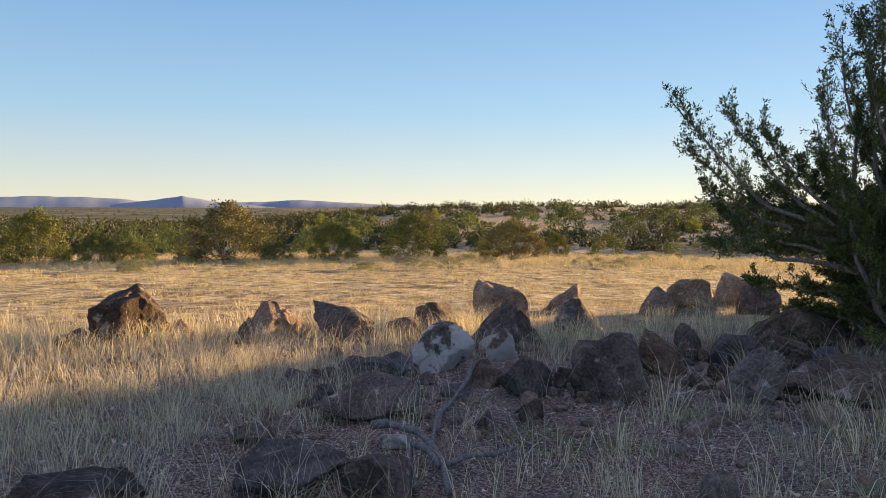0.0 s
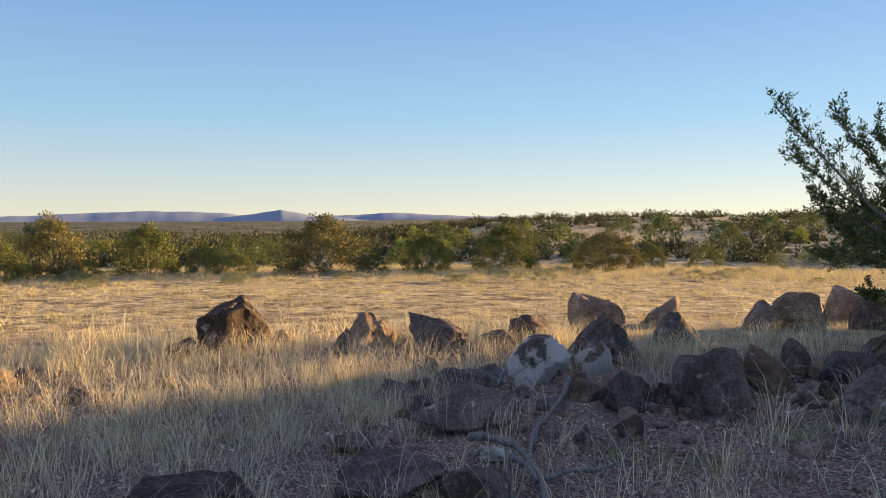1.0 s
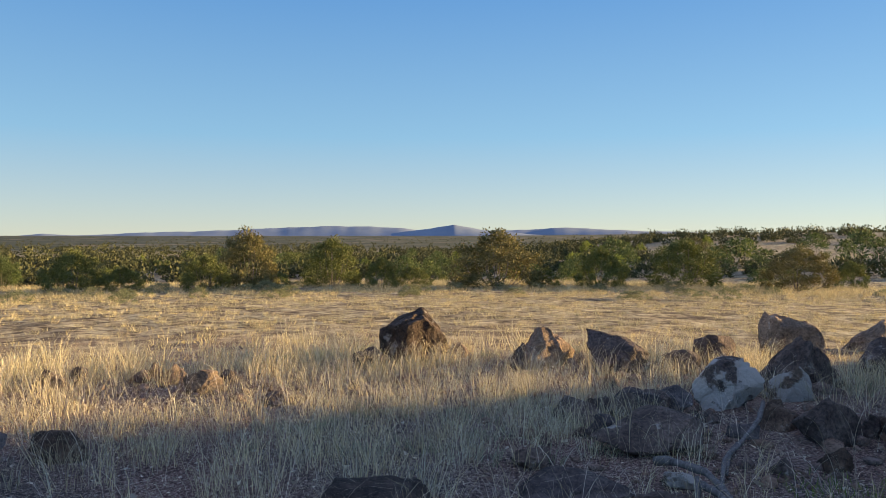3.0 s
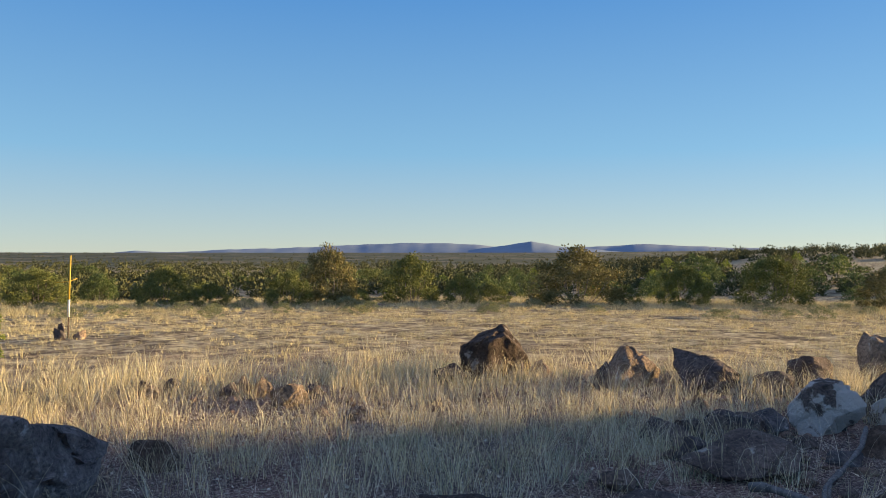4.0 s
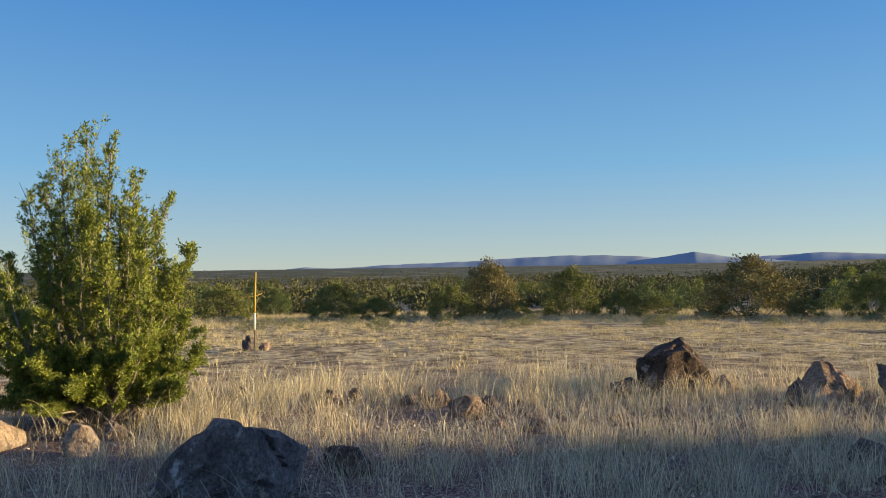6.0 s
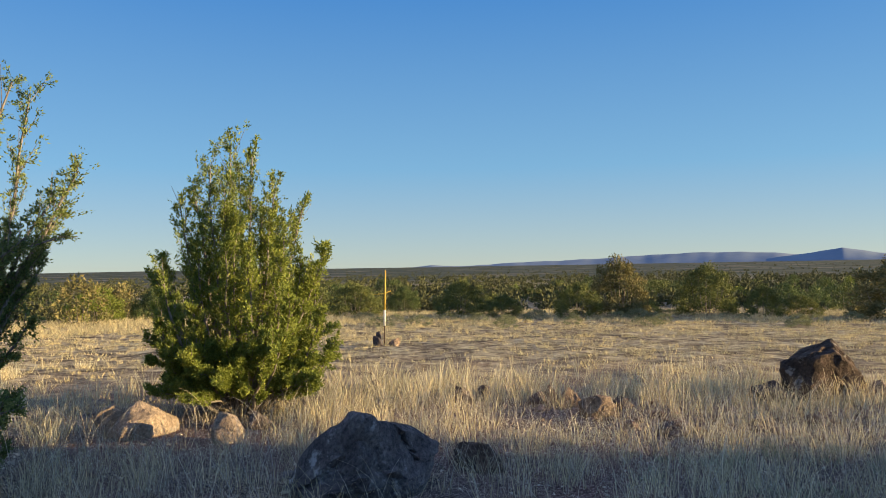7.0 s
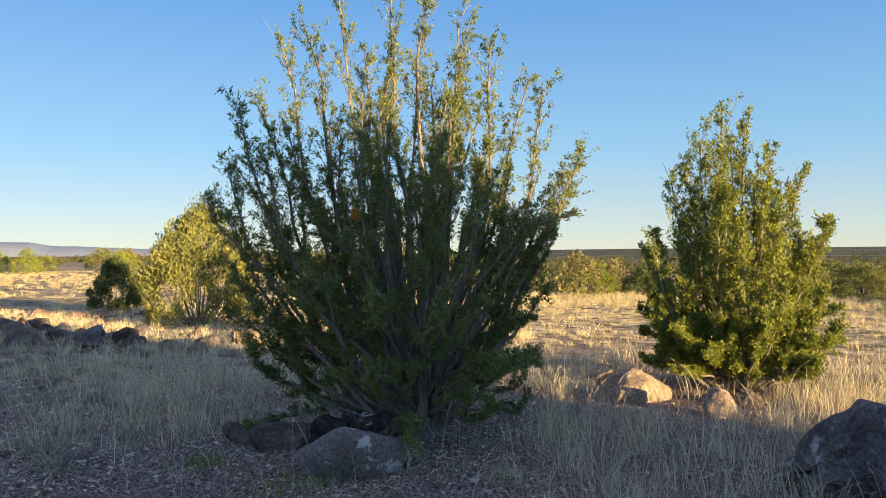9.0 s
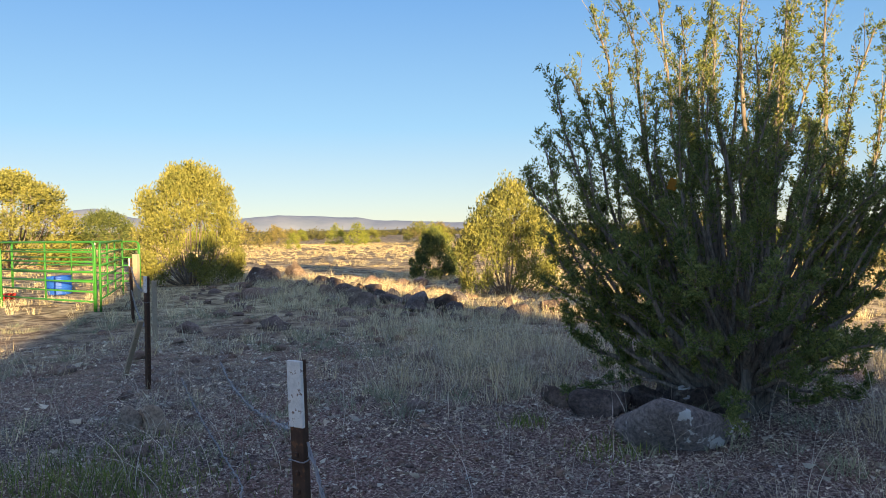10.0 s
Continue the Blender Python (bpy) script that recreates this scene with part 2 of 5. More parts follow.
class Soup:
    """Collects pieces of one part."""

    def __init__(self):
        self.V, self.F, self.n = [], [], 0

    def add(self, V, F):
        self.V.append(V)
        self.F.append(np.asarray(F) + self.n)
        self.n += len(V)

    def mesh(self, name):
        return mesh_np(name, np.concatenate(self.V), np.concatenate(self.F))


def tube(P, R, sides=6, cap=True):
    P = np.asarray(P, float)
    R = np.broadcast_to(np.asarray(R, float), (len(P),))
    T = np.gradient(P, axis=0)
    T /= np.linalg.norm(T, axis=1)[:, None] + 1e-9
    ref = np.array([0.31, 0.17, 0.93]) if abs(T[0, 2]) < 0.9 else np.array([0.95, 0.2, 0.1])
    A = np.cross(T, ref)
    A /= np.linalg.norm(A, axis=1)[:, None] + 1e-9
    B = np.cross(T, A)
    a = np.arange(sides) * 2 * np.pi / sides
    V = P[:, None] + R[:, None, None] * (np.cos(a)[None, :, None] * A[:, None] + np.sin(a)[None, :, None] * B[:, None])
    n = len(P)
    i, j = np.meshgrid(np.arange(n - 1), np.arange(sides), indexing="ij")
    p, q = (i * sides + j).ravel(), (i * sides + (j + 1) % sides).ravel()
    F = np.concatenate([np.stack([p, q, q + sides], 1), np.stack([p, q + sides, p + sides], 1)])
    V = V.reshape(-1, 3)
    if cap:
        V = np.concatenate([V, P[:1], P[-1:]])
        s = np.arange(sides)
        lo = np.stack([np.full(sides, n * sides), (s + 1) % sides, s], 1)
        hi = np.stack([np.full(sides, n * sides + 1), (n - 1) * sides + s, (n - 1) * sides + (s + 1) % sides], 1)
        F = np.concatenate([F, lo, hi])
    return V, F


def tube_mesh(name, P, R, sides=8):
    return smooth(mesh_np(name, *tube(P, R, sides)))


def box_bm(sx, sy, sz, at=(0, 0, 0), bevel=0.004):
    bm = bmesh.new()
    bmesh.ops.create_cube(bm, size=1.0, matrix=Matrix.Translation(at) @ Matrix.Diagonal((sx, sy, sz, 1)))
    if bevel:
        bmesh.ops.bevel(bm, geom=bm.edges[:], offset=bevel, segments=1, affect="EDGES")
    return bm


def bez(a, b, c, n):
    t = np.linspace(0, 1, n)[:, None]
    a, b, c = (np.asarray(v, float) for v in (a, b, c))
    return (1 - t) ** 2 * a + 2 * t * (1 - t) * b + t * t * c


def ease(a, b, x):
    t = np.clip((np.asarray(x, float) - a) / (b - a), 0, 1)
    return t * t * (3 - 2 * t)


# ---------------- ground ----------------
def terrain(x, y):
    x, y = np.asarray(x, float), np.asarray(y, float)
    r, az = np.hypot(x, y), np.degrees(np.arctan2(-x, y))
    left = ease(70, 90, np.abs(az))
    ridge = (1 - ease(-2, 20, az)) * (1 - left)
    z = -0.03 * np.maximum(0, np.minimum(r, 42) - 10) * (1 - left) - 0.3 * left * ease(15, 60, r)
    z = z - 2.0 * ease(42, 70, r) * (1 - left) + ridge * 5.6 * ease(65, 210, r) - (1 - ridge) * 1.6 * ease(80, 600, r) + 13.0 * ease(500, 2600, r) * (1 - left)
    return z


def rough_ground(x, y):
    r = np.hypot(x, y)
    s = np.minimum(1, r / 3.0)
    w = 0.022 * np.sin(2.1 * x + 1.3 * np.sin(1.7 * y)) * np.sin(1.9 * y + 0.8 * np.sin(2.3 * x)) + 0.012 * np.sin(6.3 * x + 2 * np.sin(4.1 * y)) * np.sin(5.7 * y)
    far = 0.5 * np.sin(x / 23) * np.sin(y / 31) * ease(60, 160, r)
    return w * s + far


def height(x, y):
    return terrain(x, y) + rough_ground(np.asarray(x, float), np.asarray(y, float))


def build_ground():
    radii = np.concatenate([np.arange(0.25, 9, 0.11), np.geomspace(9, 60, 90), np.geomspace(62, 4700, 90)])
    seg = 256
    a = np.arange(seg) * 2 * np.pi / seg
    R, A = np.meshgrid(radii, a, indexing="ij")
    X, Y = R * np.sin(A), R * np.cos(A)
    Z = height(X, Y)
    V = np.stack([X, Y, Z], -1).reshape(-1, 3)
    i, j = np.meshgrid(np.arange(len(radii) - 1), np.arange(seg), indexing="ij")
    p, q = (i * seg + j).ravel(), (i * seg + (j + 1) % seg).ravel()
    F = np.concatenate([np.stack([p, q + seg, q], 1), np.stack([p, p + seg, q + seg], 1)])
    V = np.concatenate([V, [[0, 0, float(height(0.0, 0.01))]]])
    s = np.arange(seg)
    F = np.concatenate([F, np.stack([np.full(seg, len(V) - 1), s, (s + 1) % seg], 1)])
    # face upwards
    nrm = np.cross(V[F[0, 1]] - V[F[0, 0]], V[F[0, 2]] - V[F[0, 0]])
    F = F if nrm[2] > 0 else F[:, ::-1]
    ob = part("ground", smooth(mesh_np("ground", V, F)), M_SOIL)
    return tagged(ob, "dry reddish soil with straw stubble reaching the horizon", "ground", kind="structure")


build_ground()


# ---------------- far hills ----------------
def hill_range(name, profile, dist, depth, label):
    az = np.arange(profile[0][0], profile[-1][0], 0.15 if profile[-1][0] > profile[0][0] else -0.15)
    pa, pe = np.array([p[0] for p in profile]), np.array([p[1] for p in profile])
    o = np.argsort(pa)
    el = np.interp(az, pa[o], pe[o]) + 0.012 * np.sin(az * 2.3) + 0.006 * np.sin(az * 5.1)
    rows = np.linspace(0, 1, 9)
    V = []
    for k in rows:
        r = dist + depth * k
        shape = np.sin(min(1, k * 1.25) * np.pi / 2) ** 0.8
        wob = 1 + 0.05 * np.sin(az * 1.7 + 4 * k) * (1 - k)
        z = -12 + (1.56 + (dist + depth) * np.tan(np.radians(el)) + 12) * shape * wob
        a = np.radians(az)
        V.append(np.stack([-r * np.sin(a), r * np.cos(a), z], 1))
    back = V[-1] * np.array([1.08, 1.08, 0]) + np.array([0, 0, -12])
    V.append(back)
    n, m = len(V), len(az)
    i, j = np.meshgrid(np.arange(n - 1), np.arange(m - 1), indexing="ij")
    p = (i * m + j).ravel()
    F = np.stack([p, p + 1, p + m + 1, p + m], 1)
    tagged(part(name, smooth(mesh_np(name, np.concatenate(V), F)), M_HAZED_HILL), label, "hill", kind="structure")


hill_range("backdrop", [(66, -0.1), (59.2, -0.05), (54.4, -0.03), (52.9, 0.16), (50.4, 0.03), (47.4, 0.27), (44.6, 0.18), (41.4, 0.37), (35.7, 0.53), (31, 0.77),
                        (27.2, 0.88), (23, 0.77), (21.7, 0.6), (14.4, 0.56), (10.6, 0.77), (5.8, 0.53), (-4, 0.25)], 3600, 500, "low haze-blue mesa on the horizon")
hill_range("backdrop", [(23.5, 0.35), (21.7, 0.56), (20.5, 0.72), (18.8, 1.0), (17.8, 0.8), (16.8, 0.61), (14.4, 0.4), (12, 0.2)], 3000, 300, "small peaked haze-blue hill on the horizon")
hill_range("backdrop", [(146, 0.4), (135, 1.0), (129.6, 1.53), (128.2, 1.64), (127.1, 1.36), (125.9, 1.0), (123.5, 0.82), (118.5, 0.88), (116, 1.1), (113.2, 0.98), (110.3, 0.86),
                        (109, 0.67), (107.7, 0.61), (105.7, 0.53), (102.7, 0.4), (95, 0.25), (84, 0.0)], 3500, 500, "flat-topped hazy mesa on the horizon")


# ---------------- boulders ----------------
def ico(sub):
    bm = bmesh.new()
    bmesh.ops.create_icosphere(bm, subdivisions=sub, radius=1.0)
    V = np.array([v.co[:] for v in bm.verts])
    F = np.array([[v.index for v in f.verts] for f in bm.faces])
    bm.free()
    return V, F


ICO = {k: ico(k) for k in (1, 2, 3, 4, 5)}


def lumps(D, rng, waves, freq):
    out = np.zeros(len(D))
    for _ in range(waves):
        k = rng.normal(size=3) * freq
        out += np.sin(D @ k + rng.uniform(0, 6.3))
    return out / waves ** 0.5


def rock_shape(rng, sub, cuts=9, sharp=40, rugged=1.0):
    D, F = ICO[sub]
    # a skewed block with broken corners and chipped ledges
    box = np.concatenate([np.eye(3), -np.eye(3)]) + rng.normal(size=(6, 3)) * 0.62
    N = np.concatenate([box, rng.normal(size=(cuts, 3))])
    N /= np.linalg.norm(N, axis=1)[:, None]
    H = np.concatenate([rng.uniform(0.62, 0.9, 6), rng.uniform(0.66, 0.95, cuts)])
    dots = np.maximum(D @ N.T, 0) / H
    r = np.sum(dots ** sharp, 1) ** (-1 / sharp)
    for _ in range(4 if sharp > 20 else 0):
        n = rng.normal(size=3)
        n /= np.linalg.norm(n)
        c = np.cross(n, rng.normal(size=3))
        edge = D @ n + 0.12 * np.sin(4 * (D @ c) + rng.uniform(0, 6))
        r = r * (1 - rng.uniform(0.05, 0.13) * ease(0.38, 0.46, edge))
    r *= 1 + rugged * (0.03 * lumps(D, rng, 7, 4) - 0.024 * np.abs(lumps(D, rng, 6, 10)) + 0.013 * lumps(D, rng, 9, 22) + 0.009 * lumps(D, rng, 9, 45))
    V = D * r[:, None]
    lo, hi = V.min(0), V.max(0)
    return 2 * (V - lo) / (hi - lo) - 1, F


ROCK_LABEL = {"K": "blackish brown weathered basalt boulder", "D": "dark brown weathered basalt boulder among dry grass", "G": "grey basalt rock with pale lichen on soil", "B": "brown flat-faced basalt rock in shade",
              "T": "tan weathered boulder half hidden in dry grass", "Q": "small pale pinkish stone in dry grass", "R": "reddish sandstone slab lying in grass", "W": "basalt rock crusted with white lichen", "V": "smooth grey boulder splashed with white lichen"}
ROCKS = []


def boulder(x, y, w, h, look_kind, depth=0.85, turn=None, back=0.42, label="", sub=None, cuts=9, sharp=40, shape=None, rugged=1.0, sink=0.0):
    """A boulder whose near foot is at x, y; w across, h over the soil."""
    rng = np.random.default_rng(len(ROCKS) + 11)
    far = math.hypot(x, y)
    sub = sub or (5 if w / far > 0.07 else 4 if w / far > 0.03 else 3)
    V, F = rock_shape(rng, sub, cuts, 9 if look_kind == "V" else sharp, 0.6 if look_kind == "V" else rugged)
    w, h = w * 1.08, h * 1.08
    d = w * depth
    V = V * np.array([w / 2, d / 2, h * 0.72])
    if shape is None:
        # shoulders fall away towards a leaning crest
        up = np.clip(V[:, 2] / (h * 0.72), 0, 1)[:, None]
        V[:, :2] = V[:, :2] * (1 - rng.uniform(0.05, 0.24) * up ** 1.6) + rng.uniform(-0.06, 0.06, 2) * w * up
        V[:, 2] += h * rng.uniform(-0.12, 0.12) * (V[:, 0] / w) * up[:, 0]
    if shape is not None:
        V = shape(V, w, d, h)
        V[:, 2] *= np.where(V[:, 2] > 0, h * 0.72 / V[:, 2].max(), 1)
    ux, uy = x / far, y / far
    cx, cy = x + ux * d * back, y + uy * d * back
    z = float(height(cx, cy))
    me = smooth(mesh_np("boulder", V + np.array([0, 0, h * 0.28 - sink]), F))
    if look_kind != "V" and sharp > 20:
        me.set_sharp_from_angle(angle=radians(24))
    ob = part("boulder", me, M_ROCK[look_kind])
    ob.matrix_world = pose(cx, cy, z, 0, 0, math.degrees(math.atan2(-ux, uy)) + (rng.uniform(-12, 12) if turn is None else turn))
    ROCKS.append((cx, cy, w * 0.5, d * 0.5))
    return tagged(ob, label or ROCK_LABEL[look_kind], "boulder", "boulders in the grass")


def cracked(V, w, d, h):
    """Shoulder on one side, a deep slanting crack on the other."""
    X, Z = V[:, 0] / (w / 2), V[:, 2] / (h * 0.72)
    V = V.copy()
    V[:, 2] -= h * 0.45 * ease(-0.15, -0.3, X) * ease(-0.3, 0.6, Z) * (0.35 + 0.65 * ease(-0.2, -0.95, X)) + h * 0.2 * ease(0.45, 1.0, X) * ease(-0.3, 0.6, Z)
    a, b = np.array([0.30, 0.72]), np.array([0.62, 0.12])
    u = np.clip(((X - a[0]) * (b[0] - a[0]) + (Z - a[1]) * (b[1] - a[1])) / ((b - a) @ (b - a)), 0, 1)
    off = np.hypot(X - a[0] - u * (b[0] - a[0]), Z - a[1] - u * (b[1] - a[1]))
    cut = np.exp(-(off / (0.022 + 0.022 * u)) ** 2) * (V[:, 1] < 0.05)
    V[:, 1] += 0.07 * cut
    c = np.exp(-((X + 0.18 + 0.12 * np.sin(3 * Z)) / 0.03) ** 2) * (V[:, 1] < 0.05)
    V[:, 1] += 0.03 * c
    return V


def peaked(V, w, d, h):
    V = V.copy()
    X = V[:, 0] / (w / 2)
    V[:, 2] -= h * 0.36 * np.abs(X - 0.25) * (V[:, 2] > 0)
    return V


# shade on the near face is put into the K colour
boulder(-3.59, 8.71, 0.84, 0.60, "K", turn=0, sub=5, shape=peaked, label="large peaked dark boulder standing in golden grass")
boulder(-4.02, 8.35, 0.45, 0.20, "D")
boulder(-3.19, 9.27, 0.29, 0.19, "T")
boulder(-1.96, 8.98, 0.66, 0.44, "T")
boulder(-2.35, 8.97, 0.33, 0.29, "D")
boulder(-1.13, 8.77, 0.72, 0.41, "D")
boulder(-0.48, 9.06, 0.45, 0.26, "T")
boulder(-0.13, 9.80, 0.51, 0.35, "D")
boulder(0.82, 10.79, 0.74, 0.58, "T")
boulder(0.72, 8.46, 0.83, 0.53, "D")
boulder(1.92, 12.18, 0.60, 0.41, "T")
boulder(1.74, 9.57, 0.80, 0.41, "D")
boulder(3.79, 11.79, 0.88, 0.56, "T")
boulder(3.38, 11.91, 0.62, 0.42, "T")
boulder(5.25, 13.53, 0.85, 0.60, "T")
boulder(0.02, 7.31, 0.58, 0.40, "W", cuts=4, depth=0.8)
boulder(0.57, 7.94, 0.42, 0.33, "W", cuts=3, depth=0.7)
boulder(-0.53, 5.54, 0.72, 0.24, "D", depth=1.3)
boulder(-0.74, 6.95, 0.41, 0.19, "D")
boulder(-0.45, 7.20, 0.33, 0.22, "G")
boulder(-1.07, 7.84, 0.23, 0.16, "D")
boulder(-1.16, 6.38, 0.43, 0.17, "D")
boulder(1.33, 6.20, 0.62, 0.50, "D")
boulder(2.08, 7.15, 0.45, 0.37, "B")
boulder(0.66, 6.22, 0.44, 0.32, "D")
boulder(0.38, 6.70, 0.31, 0.18, "B")
boulder(2.74, 8.51, 0.29, 0.28, "D")
boulder(1.00, 6.63, 0.20, 0.17, "D")
boulder(2.47, 6.04, 0.47, 0.41, "G")
boulder(3.20, 7.08, 0.55, 0.37, "B")
boulder(3.75, 8.0, 1.15, 0.50, "K", depth=0.9)
boulder(3.20, 6.05, 0.95, 0.33, "B", depth=1.1)
boulder(2.92, 7.58, 0.51, 0.29, "D")
boulder(5.02, 12.12, 0.63, 0.45, "D")
boulder(4.53, 7.96, 0.53, 0.30, "D")
boulder(-1.74, 3.58, 0.64, 0.19, "K")
boulder(-0.79, 4.01, 0.62, 0.21, "D", depth=1.2)
boulder(-0.33, 3.90, 0.38, 0.26, "D")
boulder(1.46, 3.92, 0.22, 0.20, "G")
boulder(-0.30, 4.86, 0.24, 0.10, "W")
boulder(-4.28, 2.90, 1.06, 0.58, "G", turn=0, sub=5, shape=cracked, depth=0.9, label="large dark basalt boulder split by a deep crack")
boulder(-4.45, 4.12, 0.42, 0.18, "K")
# tan boulders in the paler Q, which puts the sun on them into colour
boulder(-7.50, 2.80, 0.58, 0.30, "Q", sharp=14, label="tan boulder in paler sunlit colour beside the young juniper")
boulder(-7.89, 2.61, 0.27, 0.28, "Q", sharp=14, label="tan boulder in paler sunlit colour beside the young juniper")
boulder(-6.72, 3.22, 0.29, 0.25, "Q", sharp=14, label="tan boulder in paler sunlit colour beside the young juniper")
boulder(-7.08, 3.75, 0.23, 0.18, "T")
boulder(-3.92, 6.11, 0.30, 0.12, "D")
boulder(-6.44, 5.96, 0.22, 0.19, "T")
boulder(-6.39, 6.23, 0.18, 0.17, "D")
boulder(-5.83, 6.68, 0.22, 0.18, "D")
boulder(-5.50, 6.69, 0.30, 0.20, "T")
boulder(-4.90, 6.35, 0.40, 0.22, "R")
boulder(-4.90, 6.75, 0.18, 0.14, "D")
boulder(-8.16, 6.08, 0.17, 0.13, "T")
boulder(-5.35, -0.08, 0.76, 0.35, "V")
boulder(-6.22, -0.61, 0.50, 0.17, "D", sharp=7)
boulder(-6.55, -0.95, 0.34, 0.14, "D", sharp=9)
boulder(-6.58, 0.17, 0.64, 0.24, "D")
boulder(-6.60, -0.23, 0.37, 0.16, "D")
boulder(-19.32, -10.38, 0.81, 0.50, "D")
boulder(-19.73, -10.17, 0.57, 0.57, "T")
boulder(-21.66, -10.28, 0.69, 0.57, "T")
boulder(-18.92, -8.22, 0.60, 0.30, "D")
boulder(-13.78, -5.33, 0.50, 0.28, "T")
boulder(-5.26, -4.14, 0.17, 0.17, "Q", sharp=12)
boulder(-5.35, -4.02, 0.20, 0.17, "Q", sharp=12)
boulder(-5.16, -3.80, 0.12, 0.12, "Q", sharp=12)
boulder(-14.66, -5.05, 0.45, 0.20, "D")
boulder(-13.51, -4.20, 0.45, 0.23, "D")
boulder(-13.22, -3.44, 0.44, 0.21, "D")
boulder(-12.95, -2.79, 0.39, 0.17, "T")
boulder(-13.01, -2.21, 0.44, 0.19, "D")
boulder(-17.19, -7.06, 0.46, 0.23, "D")
boulder(-14.11, -5.46, 0.50, 0.25, "G")
boulder(-16.44, -6.59, 0.56, 0.27, "D")

# smaller rocks half sunk in the pile
PILE = random.Random(77)
for k in range(46):
    px = PILE.uniform(-1.3, 4.6)
    py = 5.7 + 0.42 * max(px, -0.5) + PILE.uniform(-0.55, 1.5)
    size = PILE.uniform(0.12, 0.3)
    if all(math.hypot(px - r[0], py - r[1]) > 0.5 * r[2] + 0.3 * size for r in ROCKS):
        boulder(px, py, size, size * PILE.uniform(0.4, 0.75), PILE.choice("DDGBKD"), sub=3)
# the low stony bank beyond the fence
for k in range(26):
    q = PILE.random()
    px, py = -19.5 + 7.3 * q + PILE.uniform(-0.9, 0.9), -9.0 + 6.9 * q + PILE.uniform(-0.9, 0.9)
    size = PILE.uniform(0.2, 0.5)
    if all(math.hypot(px - r[0], py - r[1]) > 0.5 * r[2] + 0.3 * size for r in ROCKS):
        boulder(px, py, size, size * PILE.uniform(0.45, 0.8), PILE.choice("DDGTK"), sub=3)


# loose rubble and gravel
def rubble():
    rng = np.random.default_rng(5)
    so = Soup()
    D, F = ICO[1]
    spots = [(0.5, 6.9, 1.9, 1.2, 300, 0.045), (0.8, 5.4, 1.2, 0.8, 500, 0.014), (3.0, 7.0, 1.4, 1.3, 170, 0.06), (-5.0, 6.7, 1.0, 0.5, 120, 0.035), (-13.99, -4.71, 3.5, 1.6, 260, 0.09), (-18.54, -8.69, 2.2, 1.4, 120, 0.12), (-3.98, -1.68, 1.5, 1.3, 1800, 0.013),
             (-6.12, -2.34, 1.7, 1.7, 1300, 0.016), (-8.08, -3.59, 2.4, 2.0, 300, 0.03), (-0.8, 8.4, 2.0, 0.7, 110, 0.05)]
    for x, y, sx, sy, n, size in spots:
        for _ in range(n):
            px, py = x + rng.normal() * sx, y + rng.normal() * sy
            if math.hypot(px, py) < 1.2:
                continue
            s = size * rng.lognormal(0, 0.5)
            V = D * rng.uniform(0.6, 1.3, (len(D), 1)) * np.array([s, s * rng.uniform(0.6, 1), s * 0.55])
            t = rng.uniform(0, 6.3)
            c, q = math.cos(t), math.sin(t)
            V = V @ np.array([[c, q, 0], [-q, c, 0], [0, 0, 1]])
            so.add(V + np.array([px, py, float(height(px, py)) + s * 0.12]), F)
    tagged(part("rubble", so.mesh("rubble"), M_ROCK["P"]), "scattered small grey stones and gravel on soil", "gravel", kind="stuff")


rubble()


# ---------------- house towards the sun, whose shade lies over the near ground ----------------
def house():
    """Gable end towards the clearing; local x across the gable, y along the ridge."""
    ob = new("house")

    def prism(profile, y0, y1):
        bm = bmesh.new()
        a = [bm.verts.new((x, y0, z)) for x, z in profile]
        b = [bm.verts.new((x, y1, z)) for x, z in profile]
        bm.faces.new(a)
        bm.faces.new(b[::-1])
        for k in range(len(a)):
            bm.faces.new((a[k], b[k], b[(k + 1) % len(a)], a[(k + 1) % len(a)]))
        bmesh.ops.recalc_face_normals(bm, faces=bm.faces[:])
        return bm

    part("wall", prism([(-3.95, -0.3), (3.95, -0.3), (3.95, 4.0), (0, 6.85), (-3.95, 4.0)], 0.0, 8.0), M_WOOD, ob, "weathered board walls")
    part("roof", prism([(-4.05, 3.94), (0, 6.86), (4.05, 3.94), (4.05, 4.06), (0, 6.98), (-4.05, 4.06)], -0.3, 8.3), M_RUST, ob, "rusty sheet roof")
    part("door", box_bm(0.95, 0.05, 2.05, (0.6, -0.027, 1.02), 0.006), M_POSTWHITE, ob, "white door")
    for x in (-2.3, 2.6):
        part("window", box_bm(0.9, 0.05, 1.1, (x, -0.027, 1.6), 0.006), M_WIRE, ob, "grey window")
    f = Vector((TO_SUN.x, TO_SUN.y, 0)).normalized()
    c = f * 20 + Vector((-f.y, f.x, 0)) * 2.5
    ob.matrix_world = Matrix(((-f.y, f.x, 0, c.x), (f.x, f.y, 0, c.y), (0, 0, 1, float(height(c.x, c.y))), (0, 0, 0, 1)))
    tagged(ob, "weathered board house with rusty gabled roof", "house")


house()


# ---------------- junipers ----------------
def leaves(P, D, L, W, rng):
    """Small pointed sprays from P along D."""
    n = len(P)
    D = D / (np.linalg.norm(D, axis=1)[:, None] + 1e-9)
    S = np.cross(D, rng.normal(size=(n, 3)))
    S /= np.linalg.norm(S, axis=1)[:, None] + 1e-9
    L, W = np.broadcast_to(L, n)[:, None], np.broadcast_to(W, n)[:, None]
    V = np.stack([P + S * W, P - S * W, P + D * L], 1).reshape(-1, 3)
    return V, np.arange(n)[:, None] * 3 + np.array([[0, 1, 2]])


